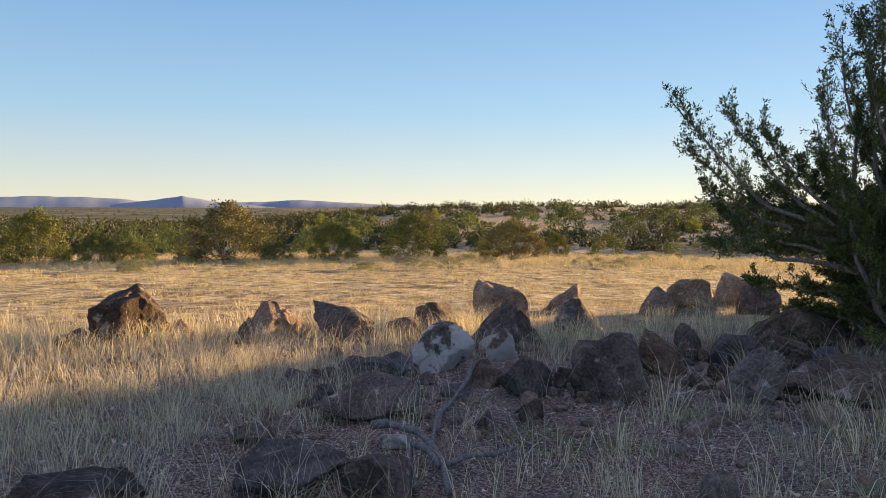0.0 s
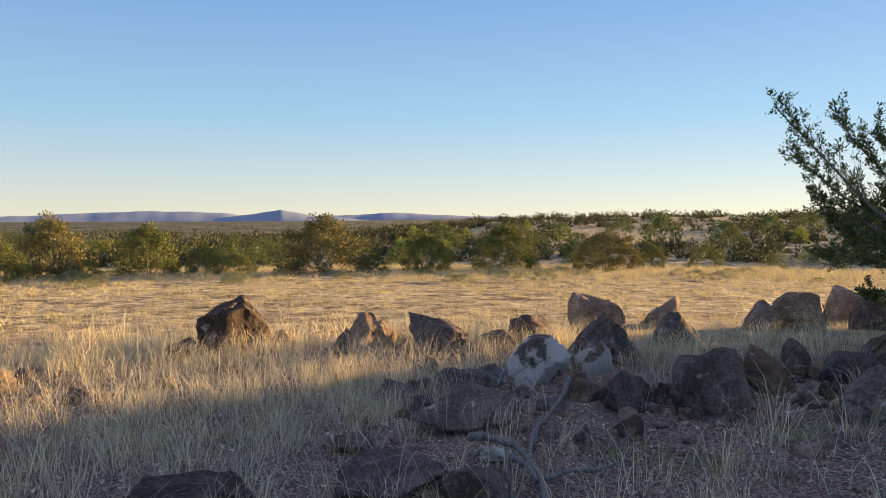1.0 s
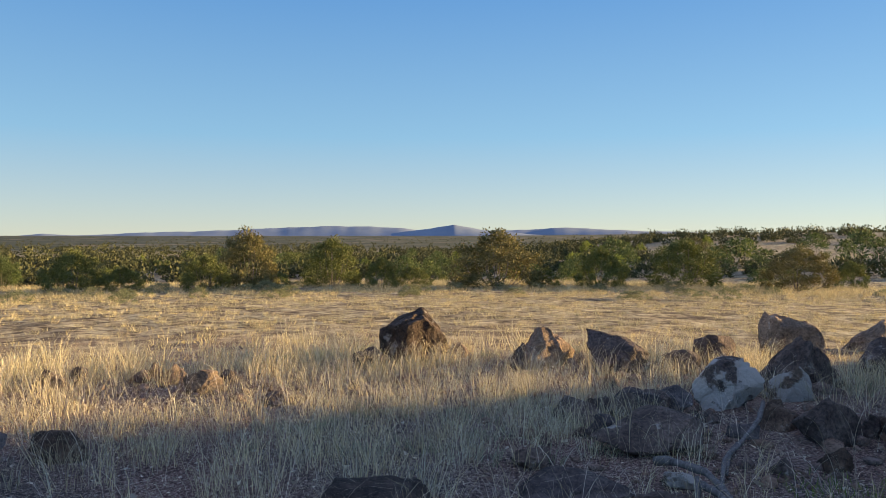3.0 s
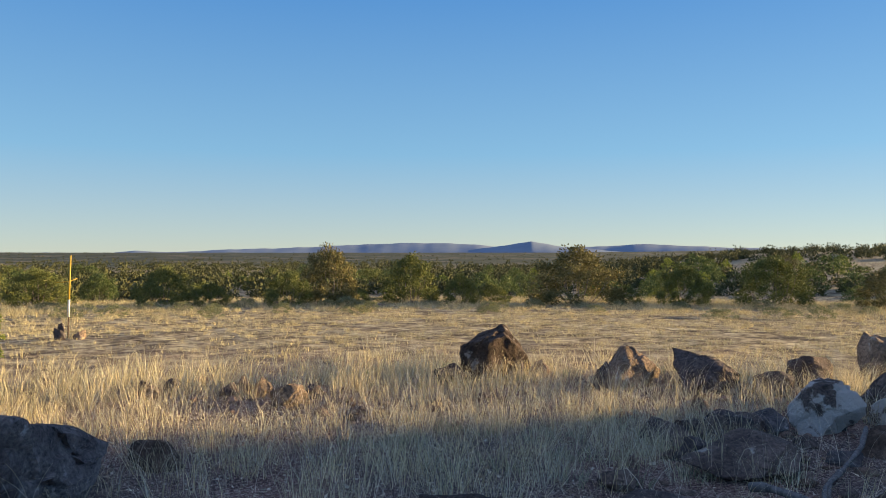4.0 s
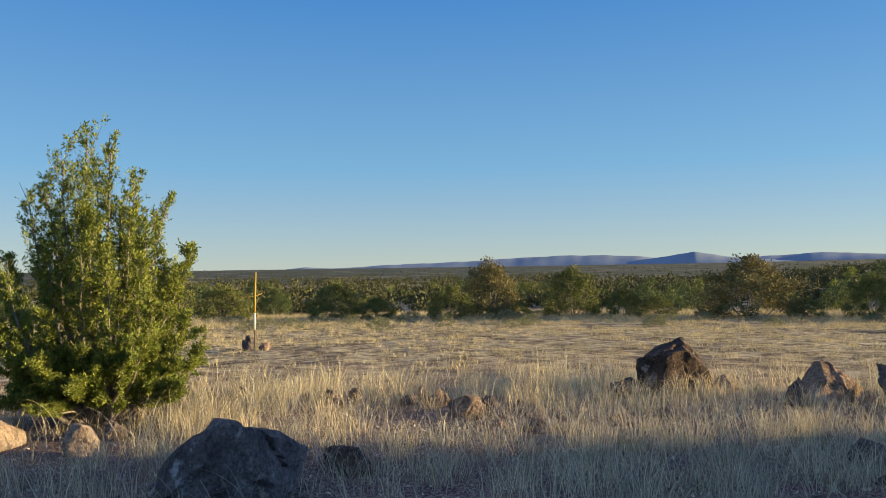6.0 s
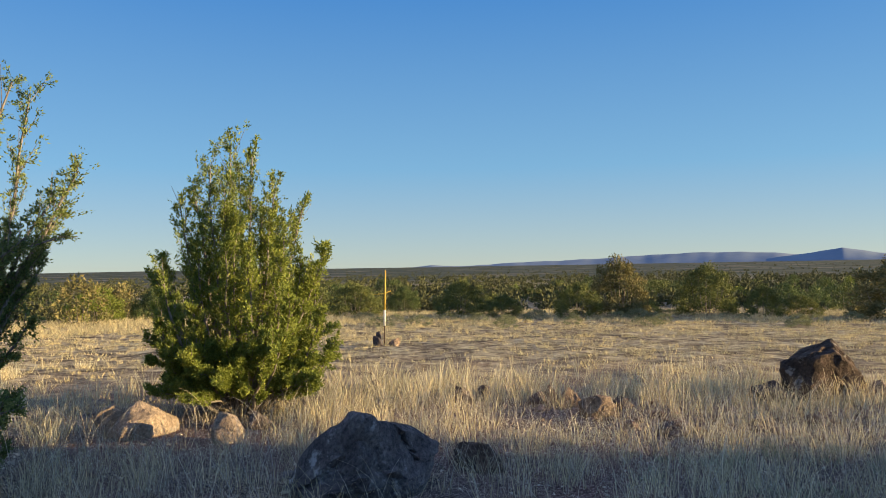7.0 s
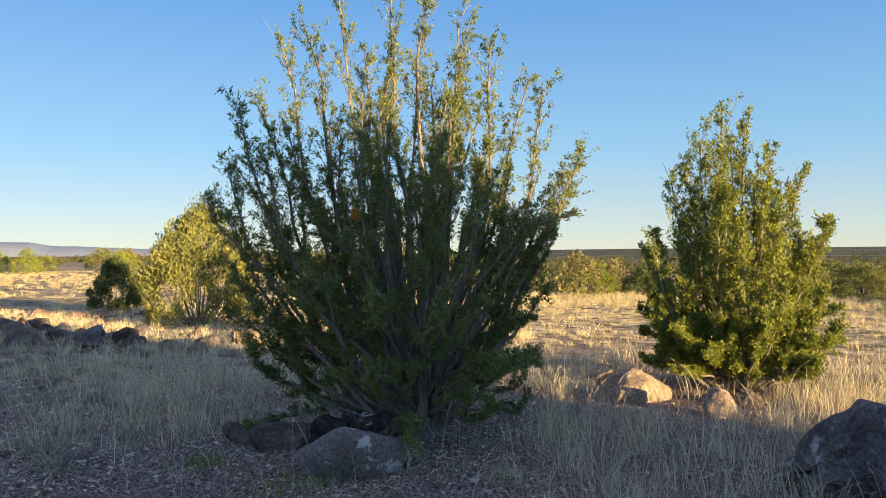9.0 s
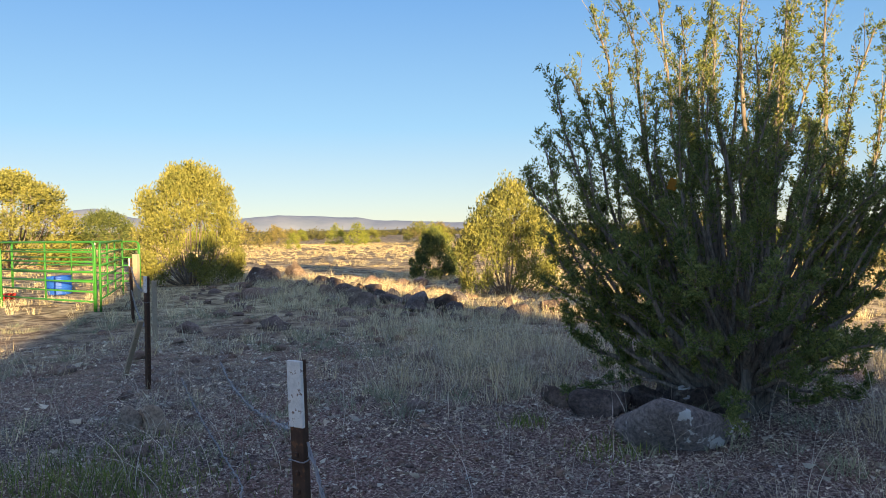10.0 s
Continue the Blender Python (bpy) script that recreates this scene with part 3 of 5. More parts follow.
def juniper(name, seed, H, R, mat, style="vase", limbs=14, secs=12, twigs=7, per=22, leaf=0.05, trunk=0.09, tips=(), reach=0.65, fork=0.02, bare=0.0, low=0.18, sag=0.38, label="", sides=6, group="juniper trees", spread=0.5, stem=0.0, open_limbs=0.0, side=(0.08, 0.19), wavy=0.02):
    """A juniper at the origin: limbs from the foot, branches, twigs and many small sprays."""
    rng = np.random.default_rng(seed)
    wood, LP, LD, LL = Soup(), [], [], []
    paths = []
    for k in range(limbs):
        th = 2 * math.pi * (k * 0.618 + rng.uniform(-0.06, 0.06))
        q = (k + 0.5) / limbs
        if style == "vase":
            rho = R * (q ** 0.6) * rng.uniform(0.85, 1.08)
            z = H * (1 - 0.62 * (rho / R) ** 2.2) * rng.uniform(0.86, 1.05)
            mid = np.array([rho * 0.5 * math.cos(th), rho * 0.5 * math.sin(th), z * 0.46])
        elif style == "spire":
            u = q ** 0.8
            z = H * (1 - 0.72 * u) * rng.uniform(0.9, 1.03)
            rho = R * (0.12 + 0.88 * u ** 0.75) * rng.uniform(0.8, 1.1)
            mid = np.array([rho * 0.85 * math.cos(th), rho * 0.85 * math.sin(th), z * 0.35])
        else:
            u = q
            z = H * (1 - 0.68 * u ** 1.6) * rng.uniform(0.88, 1.02)
            rho = R * math.sin(min(1, 0.18 + u) * 1.5) * rng.uniform(0.82, 1.05)
            mid = np.array([rho * 0.85 * math.cos(th), rho * 0.85 * math.sin(th), z * 0.38])
        foot = np.array([0.05 * math.cos(th), 0.05 * math.sin(th), -0.06]) * (1 + trunk * 5)
        tip = np.array([rho * math.cos(th), rho * math.sin(th), z])
        if stem:
            foot[2] = stem * rng.uniform(0.1, 1.0)
        paths.append((bez(foot, mid, tip, 9), trunk * rng.uniform(0.3, 0.6), secs, 0.28 + open_limbs * rng.uniform(0.3, 1.0) * min(1, z / H)))
    # skirt of low branches
    for k in range(int(limbs * low * 4)):
        th = rng.uniform(0, 6.3)
        rho = R * rng.uniform(0.55, 1.02)
        z = H * rng.uniform(0.1, 0.42 if style != "vase" else 0.72)
        paths.append((bez((0, 0, H * 0.05), (rho * 0.5 * math.cos(th), rho * 0.5 * math.sin(th), z * 0.7), (rho * math.cos(th), rho * math.sin(th), z), 7), trunk * 0.28, max(3, int(secs * 0.7)), 0.3))
    for k, (dx, z) in enumerate(tips):
        dy = rng.uniform(-0.3, 0.3) * R
        paths.append((bez((0.06 * dx, 0, min(fork, z * 0.7)), (reach * dx, dy * 0.6, fork + (z - fork) * sag if z > fork else z * 0.8), (dx, dy, z), 10), trunk * rng.uniform(0.28, 0.5), int(secs * 1.25), 0.3 + open_limbs * rng.uniform(0.3, 1.0) * min(1, z / H)))
    if stem:
        for dx, dy, r in ((0, 0, 1.5), (0.13, 0.07, 0.8), (-0.1, 0.12, 0.9), (0.02, -0.15, 0.7)):
            P = bez((dx, dy, -0.1), (dx * 1.6, dy * 1.6, stem * 0.6), (dx * 2.2, dy * 2.2, stem * 1.6), 8)
            wood.add(*tube(P + rng.normal(size=P.shape) * 0.008, np.linspace(trunk * r, trunk * r * 0.45, 8), 9, False))
    for P, r0, ns, start in paths:
        P = P + np.concatenate([np.zeros((1, 3)), rng.normal(size=(len(P) - 1, 3)) * 0.018 * H / 3])
        k = np.linspace(0, 1, len(P))[:, None]
        P = P + wavy * np.sin(k * rng.uniform(4, 9, 3) + rng.uniform(0, 6, 3)) * k
        wood.add(*tube(P, np.linspace(r0, 0.006, len(P)), sides, False))
        length = np.linalg.norm(np.diff(P, axis=0), axis=1).sum()
        for s in range(ns):
            u = start + (1 - start) * ((s + rng.uniform(0, 1)) / ns) ** 0.62
            f = u * (len(P) - 1)
            i = min(int(f), len(P) - 2)
            p = P[i] + (P[i + 1] - P[i]) * (f - i)
            T = P[i + 1] - P[i]
            T = T / np.linalg.norm(T)
            across = rng.normal(size=3)
            across -= T * (across @ T)
            across /= np.linalg.norm(across)
            d = T * 0.75 + across * 0.6 + np.array([0, 0, 0.35])
            d /= np.linalg.norm(d)
            sl = length * rng.uniform(*side) * (1.17 - 0.55 * u)
            e = p + d * sl + np.array([0, 0, 0.12 * sl])
            Q = bez(p, p + d * sl * 0.5, e, 4)
            wood.add(*tube(Q, np.linspace(max(0.004, r0 * 0.28 * (1.1 - u)), 0.002, 4), 3, False))
            if style == "vase" and math.hypot(p[0], p[1]) < 0.4 * R and p[2] < 0.5 * H and rng.uniform() < 0.65:
                continue
            if rng.uniform() < bare * (0.4 + 0.9 * u):
                continue
            for w in range(twigs):
                v = 0.15 + 0.85 * (w + rng.uniform(0, 1)) / twigs
                tp = p + (e - p) * v
                sd = rng.normal(size=3)
                td = d * 0.6 + sd * spread + np.array([0, 0, 0.42])
                td /= np.linalg.norm(td)
                tl = sl * rng.uniform(0.18, 0.45) * (1.2 - 0.5 * v)
                m = max(3, int(per * rng.uniform(0.6, 1.3)))
                a = rng.uniform(0.1, 1, m)[:, None]
                off = rng.normal(size=(m, 3)) * leaf * 0.5
                LP.append(tp + td * tl * a + off)
                LD.append(td * 0.8 + off / leaf * 0.5 + rng.normal(size=(m, 3)) * 0.35)
                LL.append(leaf * rng.uniform(0.6, 1.25, m))
        # the leader ends in a dense ragged plume
        for w in range(14):
            f = (0.66 + 0.34 * (w + rng.uniform()) / 14) * (len(P) - 1)
            i = min(int(f), len(P) - 2)
            p = P[i] + (P[i + 1] - P[i]) * (f - i)
            td = (P[i + 1] - P[i]) / np.linalg.norm(P[i + 1] - P[i]) + rng.normal(size=3) * 0.55
            m, tl = per + 4, length * rng.uniform(0.02, 0.055)
            LP.append(p + td * tl * rng.uniform(0, 1, m)[:, None] + rng.normal(size=(m, 3)) * leaf * 0.5)
            LD.append(td + rng.normal(size=(m, 3)) * 0.6)
            LL.append(leaf * rng.uniform(0.6, 1.2, m))
    LP, LD, LL = np.concatenate(LP), np.concatenate(LD), np.concatenate(LL)
    keep = LP[:, 2] > 0.03
    LP, LD, LL = LP[keep], LD[keep], LL[keep]
    crown = Soup()
    crown.add(*leaves(LP, LD, LL, LL * 0.27, rng))
    tree = new(name)
    part("trunk", smooth(wood.mesh("trunk")), M_BARK, tree, "grey stringy-barked limbs")
    part("crown", crown.mesh("crown"), mat, tree)
    return tagged(tree, label, "juniper", group)


def stand(tree, x, y, turn=0.0, scale=(1, 1, 1), sink=0.03):
    tree.matrix_world = Matrix.Translation((x, y, float(height(x, y)) - sink)) @ pose(0, 0, 0, 0, 0, turn) @ Matrix.Diagonal((*scale, 1))
    return tree


def puff(name, seed, R, mat, label, group, lobes=11, per=46, leaf=0.09, size=0.2, cone=0.0, low=0.09):
    """A juniper one metre high, seen from afar: a lobed crown of upright sprays over many stems."""
    rng = np.random.default_rng(seed)
    P, D, L = [], [], []
    wood = Soup()
    for k in range(lobes):
        th, q = 2.4 * k, (k + 0.5) / lobes
        rr = R * (0.85 * q ** 0.55) * rng.uniform(0.8, 1.05) * (1 - size * 0.6)
        top = 0.86 - (0.62 - 0.2 * (1 - cone)) * q ** (1.0 if cone else 1.8)
        z = top if k % 2 == 0 else low + max(0.05, top - low) * rng.uniform() ** 1.7
        if k % 2:
            rr = R * 0.86 * math.sqrt(max(0.1, 1 - ((z - 0.38) / 0.62) ** 2)) * (1 - cone * max(0, z - 0.3))
        c = np.array([rr * math.cos(th), rr * math.sin(th), z + rng.uniform(-0.05, 0.05)])
        if k % 3 == 0:
            wood.add(*tube(bez((c[0] * 0.12, c[1] * 0.12, -0.03), (c[0] * 0.9, c[1] * 0.9, c[2] * 0.35), c, 5), np.linspace(0.007, 0.002, 5), 3, False))
        v = rng.normal(size=(per, 3))
        v /= np.linalg.norm(v, axis=1)[:, None]
        s = np.array([size * 0.85, size * 0.85, size * 1.15]) * rng.uniform(0.65, 1.3)
        P.append(c + v * s * rng.uniform(0.35, 1.0, (per, 1)))
        D.append(v * 0.8 + rng.normal(size=(per, 3)) * 0.4 + np.array([0, 0, 0.8]))
        L.append(leaf * rng.uniform(0.65, 1.3, per))
    P, D, L = np.concatenate(P), np.concatenate(D), np.concatenate(L)
    P[:, 2] = np.maximum(P[:, 2], 0.02)
    ob = new(name)
    part("trunk", wood.mesh("trunk"), M_BARK, ob)
    part("crown", mesh_np("crown", *leaves(P, D, L, L * 0.3, rng)), mat, ob)
    return tagged(ob, label, "juniper", group)


# the large juniper with the silvery open top
stand(juniper("juniper_tree", 21, 3.0, 1.35, M_GREEN, "vase", limbs=40, secs=17, twigs=4, per=28, leaf=0.024, trunk=0.085, bare=0.06, low=0.5, stem=0.5, open_limbs=0.12, side=(0.05, 0.15), spread=0.75, wavy=0.09,
              tips=[(-1.45, 2.75), (-1.65, 2.2), (-1.4, 2.8), (-1.24, 3.45), (-1.0, 3.5), (-0.7, 3.7), (-0.27, 3.75), (0.1, 3.7), (0.46, 3.55), (0.73, 3.35), (1.0, 3.0), (1.1, 2.75), (1.27, 2.45), (1.25, 2.05),
                    (-1.6, 2.0), (-1.44, 1.4), (-1.48, 0.8), (0.95, 1.4), (0.9, 0.7), (-0.5, 3.3), (0.3, 3.2), (-1.2, 1.0), (-1.5, 1.8), (1.1, 1.7), (-1.3, 2.4), (-1.5, 2.3), (-1.2, 1.8), (-1.4, 1.5), (-1.0, 2.1), (-1.1, 2.7), (-0.9, 1.4), (-1.5, 1.1), (-1.2, 0.6), (-0.8, 2.6)],
              label="large many-stemmed juniper with silvery limbs and open top"), -6.68, 0.47, 85)
# the smaller bushy juniper
stand(juniper("juniper_tree", 34, 2.2, 0.98, M_YELLOW, "round", limbs=36, secs=17, twigs=5, per=27, leaf=0.03, trunk=0.055, bare=0.05, low=0.8,
              tips=[(-0.12, 3.0), (0.12, 2.9), (-0.34, 2.7), (-0.68, 2.35), (0.67, 2.3), (0.9, 1.85), (0.34, 2.55), (-0.52, 2.5), (0.42, 2.2), (-0.9, 1.5), (0.0, 2.7), (-0.2, 2.5)],
              label="bushy young juniper with several sunlit spires behind stones"), -8.05, 4.1, 61)
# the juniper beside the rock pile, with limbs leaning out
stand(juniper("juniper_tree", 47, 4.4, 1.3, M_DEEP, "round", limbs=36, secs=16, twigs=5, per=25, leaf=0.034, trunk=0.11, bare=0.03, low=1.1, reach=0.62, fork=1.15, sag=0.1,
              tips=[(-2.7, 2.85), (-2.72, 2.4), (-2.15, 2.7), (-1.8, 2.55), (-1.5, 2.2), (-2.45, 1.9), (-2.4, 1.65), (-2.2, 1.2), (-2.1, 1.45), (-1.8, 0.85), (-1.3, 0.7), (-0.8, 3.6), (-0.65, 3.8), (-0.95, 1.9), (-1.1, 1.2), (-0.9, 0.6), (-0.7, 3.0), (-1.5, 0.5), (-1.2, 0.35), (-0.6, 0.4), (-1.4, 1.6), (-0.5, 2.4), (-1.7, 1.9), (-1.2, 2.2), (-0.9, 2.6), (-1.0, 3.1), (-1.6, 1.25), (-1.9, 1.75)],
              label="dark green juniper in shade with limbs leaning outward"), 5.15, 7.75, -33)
# behind the large juniper and along the fence
FENCE = "juniper trees"
stand(puff("juniper_tree", 61, 0.5, M_PALE, "pale yellow-green juniper with dry inner twigs", FENCE, 110, 230, 0.023, 0.1, 0.2, 0.12), -17.6, -3.15, 0, (2.5, 2.5, 2.8))
stand(puff("juniper_tree", 62, 0.5, M_DEEP, "small dark conical juniper at the field's edge", FENCE, 70, 200, 0.035, 0.11, 0.6, 0.08), -22.6, -6.2, 0, (1.6, 1.6, 1.6))
stand(puff("juniper_tree", 63, 0.5, M_PALE, "rounded sunlit yellow-green juniper beside the fence", FENCE, 140, 300, 0.02, 0.095, 0.0, 0.1), -20.5, -13.15, 0, (3.35, 3.35, 3.75))
stand(puff("juniper_tree", 64, 0.5, M_PALE, "broad sunlit juniper behind the green gate", FENCE, 140, 260, 0.02, 0.095, 0.0, 0.1), -33.5, -32.2, 0, (7.7, 7.7, 5.4))
# the shade on this one is put into its dark leaf colour
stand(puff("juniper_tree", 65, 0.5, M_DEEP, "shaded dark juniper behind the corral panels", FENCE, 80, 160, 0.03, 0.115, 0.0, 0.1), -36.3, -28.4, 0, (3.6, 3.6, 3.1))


# tree line at the field's edge
PROTO = {}
KINDS = {"g": (M_OLIVE, "round", 0.5, 13, "green juniper at the far edge of the field"), "h": (M_YELLOW, "spire", 0.46, 13, "bushy yellow-green juniper at the far edge of the field"),
         "t": (M_TAN, "round", 0.5, 14, "large drying juniper with tan foliage at the field's edge"), "d": (M_DEEP, "round", 0.5, 12, "dark green juniper on the far slope"),
         "s": (M_SAGE, "round", 0.55, 7, "low grey-green sagebrush on the field")}


def line_tree(kind, x, y, w, h, turn, fine=False):
    key = (kind, fine, LINE_RNG.randrange(2))
    if key not in PROTO:
        mat, style, r, lim, label = KINDS[kind]
        n = "sagebrush" if kind == "s" else "juniper_tree"
        seed = 70 + ord(kind) + 300 * key[2]
        group = "sagebrush" if kind == "s" else "junipers of the tree line"
        if fine:
            ob = puff(n, seed, r, mat, label, group, lobes=60, per=190, leaf=0.03, size=0.115, cone=0.6 if style == "spire" else 0.15)
        else:
            ob = puff(n, seed, r, mat, label, group, lobes=24, per=62, leaf=0.06, size=0.16, cone=0.5 if style == "spire" else 0.0)
        if kind == "s":
            ob["category"] = "shrub"
        PROTO[key] = ob
    else:
        ob = copy_thing(PROTO[key], Matrix())
    ob.matrix_basis = Matrix.Translation((x, y, float(height(x, y)) - 0.04 * h)) @ pose(0, 0, 0, 0, 0, turn) @ Matrix.Diagonal((w, w, h * 1.04, 1))


LINE_RNG = random.Random(4)
for kind, x, y, w, h in (
    ("g", -17.8, 33.4, 3.09, 2.47),
    ("g", -14.8, 32.7, 1.60, 1.53),
    ("g", -14.2, 35.1, 2.19, 0.99),
    ("t", -9.7, 34.5, 4.73, 2.76),
    ("g", -5.2, 36.4, 2.59, 1.97),
    ("g", -1.5, 38.3, 3.63, 2.47),
    ("t", 3.5, 39.0, 3.53, 2.14),
    ("g", 6.3, 42.8, 1.65, 1.49),
    ("g", -7.7, 35.7, 1.59, 0.98),
    ("d", 16.6, 104.2, 5.71, 4.63),
    ("d", 2.8, 104.2, 6.94, 3.47),
    ("d", 25.8, 108.6, 5.30, 3.45),
    ("d", 34.5, 117.1, 4.50, 3.81),
    ("d", 45.1, 133.0, 4.92, 3.93),
    ("d", 13.0, 120.1, 4.44, 3.55),
    ("d", -12.5, 102.6, 6.08, 3.80),
    ("s", 24.1, 78.6, 2.33, 1.16),
    ("s", 26.6, 78.5, 2.09, 1.28),
    ("g", -20.8, 27.5, 2.22, 1.69),
    ("t", -20.2, 29.9, 2.97, 2.84),
    ("d", -20.0, 31.5, 1.82, 0.88),
    ("g", -26.5, 25.9, 2.73, 1.89),
    ("g", -24.2, 26.4, 1.80, 1.16),
    ("g", -33.3, 24.7, 3.14, 1.88),
    ("d", -34.3, 29.0, 1.99, 1.71),
    ("h", -42.6, 14.5, 3.6, 2.0),
    ("d", -42.0, 17.7, 3.0, 1.9),
):
    line_tree(kind, x, y, w, h, LINE_RNG.uniform(0, 360), kind != "s" and math.hypot(x, y) < 60)


def scatter_line():
    """More junipers along the edge and on the slopes beyond, and sage on the field."""
    rng = random.Random(9)
    for az in np.arange(56, 97, 1.5):
        r = rng.uniform(40, 56) if az < 74 else rng.uniform(70, 110)
        a = radians(az + rng.uniform(-0.6, 0.6))
        h = rng.uniform(1.5, 2.6) * (1.3 if az > 74 else 1)
        line_tree(rng.choice("gthd"), -r * math.sin(a), r * math.cos(a), h * rng.uniform(0.9, 1.4), h, rng.uniform(0, 360))
    for k in range(125):
        az = rng.uniform(-32, 60)
        a, r = radians(az), rng.triangular(48, 150, 120)
        h = rng.uniform(1.3, 3.0)
        line_tree(rng.choice("ggddht"), -r * math.sin(a), r * math.cos(a), h * rng.uniform(0.95, 1.4), h, rng.uniform(0, 360))
    for k in range(45):
        a, r = radians(rng.uniform(96, 140)), rng.uniform(75, 150)
        h = rng.uniform(1.6, 2.8)
        line_tree(rng.choice("hhgt"), -r * math.sin(a), r * math.cos(a), h * rng.uniform(1.0, 1.5), h, rng.uniform(0, 360))
    for k in range(60):
        az = rng.uniform(-20, 62)
        a, r = radians(az), rng.triangular(24, 38, 33)
        h = rng.uniform(0.18, 0.42)
        line_tree("s", -r * math.sin(a), r * math.cos(a), h * rng.uniform(1.6, 2.8), h, rng.uniform(0, 360))


scatter_line()


def far_woods():
    rng = np.random.default_rng(17)
    n = 4200
    az = np.radians(rng.uniform(-36, 142, n))
    r = np.exp(rng.uniform(np.log(115), np.log(2600), n))
    # thicker on the near slope
    az = np.concatenate([az, np.radians(rng.uniform(-36, 30, 900))])
    r = np.concatenate([r, np.exp(rng.uniform(np.log(85), np.log(330), 900))])
    az = np.concatenate([az, np.radians(rng.uniform(26, 96, 2000))])
    r = np.concatenate([r, np.exp(rng.uniform(np.log(75), np.log(900), 2000))])
    x, y = -r * np.sin(az), r * np.cos(az)
    keep = np.sin(x / 37 + 2 * np.sin(y / 53)) * np.sin(y / 29 + np.sin(x / 41)) > -0.62 + 0.2 * ease(400, 900, r)
    x, y, r = x[keep], y[keep], r[keep]
    z = height(x, y)
    h = rng.uniform(1.6, 3.4, len(x))
    P, D, L = [], [], []
    for k in range(len(x)):
        m = 160 if r[k] < 220 else 36
        v = rng.normal(size=(m, 3))
        v /= np.linalg.norm(v, axis=1)[:, None]
        v[:, 2] = np.abs(v[:, 2]) * rng.uniform(0.2, 1.0, m)
        rad = h[k] * np.array([0.55, 0.55, 0.85]) * rng.uniform(0.75, 1.1, (m, 1))
        p = np.array([x[k], y[k], z[k]]) + v * rad * np.array([1, 1, 1])
        P.append(p - v * h[k] * 0.12)
        D.append(v + rng.normal(size=(m, 3)) * 0.5 + np.array([0, 0, 0.4]))
        L.append(np.full(m, h[k] * (0.13 if m > 100 else 0.23)))
    P, D, L = np.concatenate(P), np.concatenate(D), np.concatenate(L)
    me = mesh_np("far_woods", *leaves(P, D, L, L * 0.36, rng))
    tagged(part("far_woods", me, M_FARWOOD), "scattered dark junipers covering the distant plain and slopes", "woodland", kind="stuff")


far_woods()


# ---------------- dead branches ----------------
def branch(name, pieces, label):
    so = Soup()
    rng = np.random.default_rng(len(pieces) + 3)
    for pts, r0, r1 in pieces:
        P = np.array(pts, float)
        t = np.linspace(0, 1, len(P))
        s = np.linspace(0, 1, 14)
        P = np.stack([np.interp(s, t, P[:, k]) for k in range(3)], 1)
        P[1:-1] = (P[:-2] + 2 * P[1:-1] + P[2:]) / 4
        P[:, 2] += height(P[:, 0], P[:, 1])
        P += rng.normal(size=P.shape) * r0 * 0.14
        so.add(*tube(P, np.linspace(r0, r1, 14) * rng.uniform(0.8, 1.2, 14), 8))
    return tagged(part(name, smooth(so.mesh(name)), M_DEADWOOD), label, "dead branch")


branch("dead_branch", [([(0.27, 6.75, 0.22), (0.22, 6.45, 0.13), (0.08, 5.95, 0.06), (-0.04, 5.62, 0.04), (-0.06, 5.0, 0.03)], 0.02, 0.014), ([(0.08, 5.95, 0.06), (0.0, 5.8, 0.04), (-0.03, 5.3, 0.02)], 0.02, 0.012)], "bleached grey dead branch lying on soil")
branch("dead_branch", [([(-0.46, 4.95, 0.16), (-0.25, 4.85, 0.17), (-0.08, 4.65, 0.14), (0.0, 4.4, 0.08), (0.04, 4.0, 0.03)], 0.027, 0.02), ([(-0.2, 4.7, 0.14), (-0.19, 4.45, 0.05), (-0.14, 4.1, 0.03)], 0.02, 0.016),
                       ([(-0.18, 4.6, 0.14), (-0.08, 4.45, 0.13), (-0.02, 4.3, 0.08)], 0.022, 0.016)], "thick twisted grey dead branch between rocks")
branch("dead_branch", [([(0.02, 4.38, 0.06), (0.16, 4.48, 0.1), (0.3, 4.6, 0.06), (0.46, 4.72, 0.09)], 0.02, 0.012)], "thin grey dead branch in dry grass")
branch("dead_branch", [([(3.75, 6.05, 0.1), (3.5, 6.1, 0.11), (3.25, 6.18, 0.06)], 0.035, 0.02), ([(3.45, 6.2, 0.06), (3.52, 6.3, 0.22), (3.5, 6.35, 0.38)], 0.02, 0.012)], "forked grey dead branch beside the rock pile")


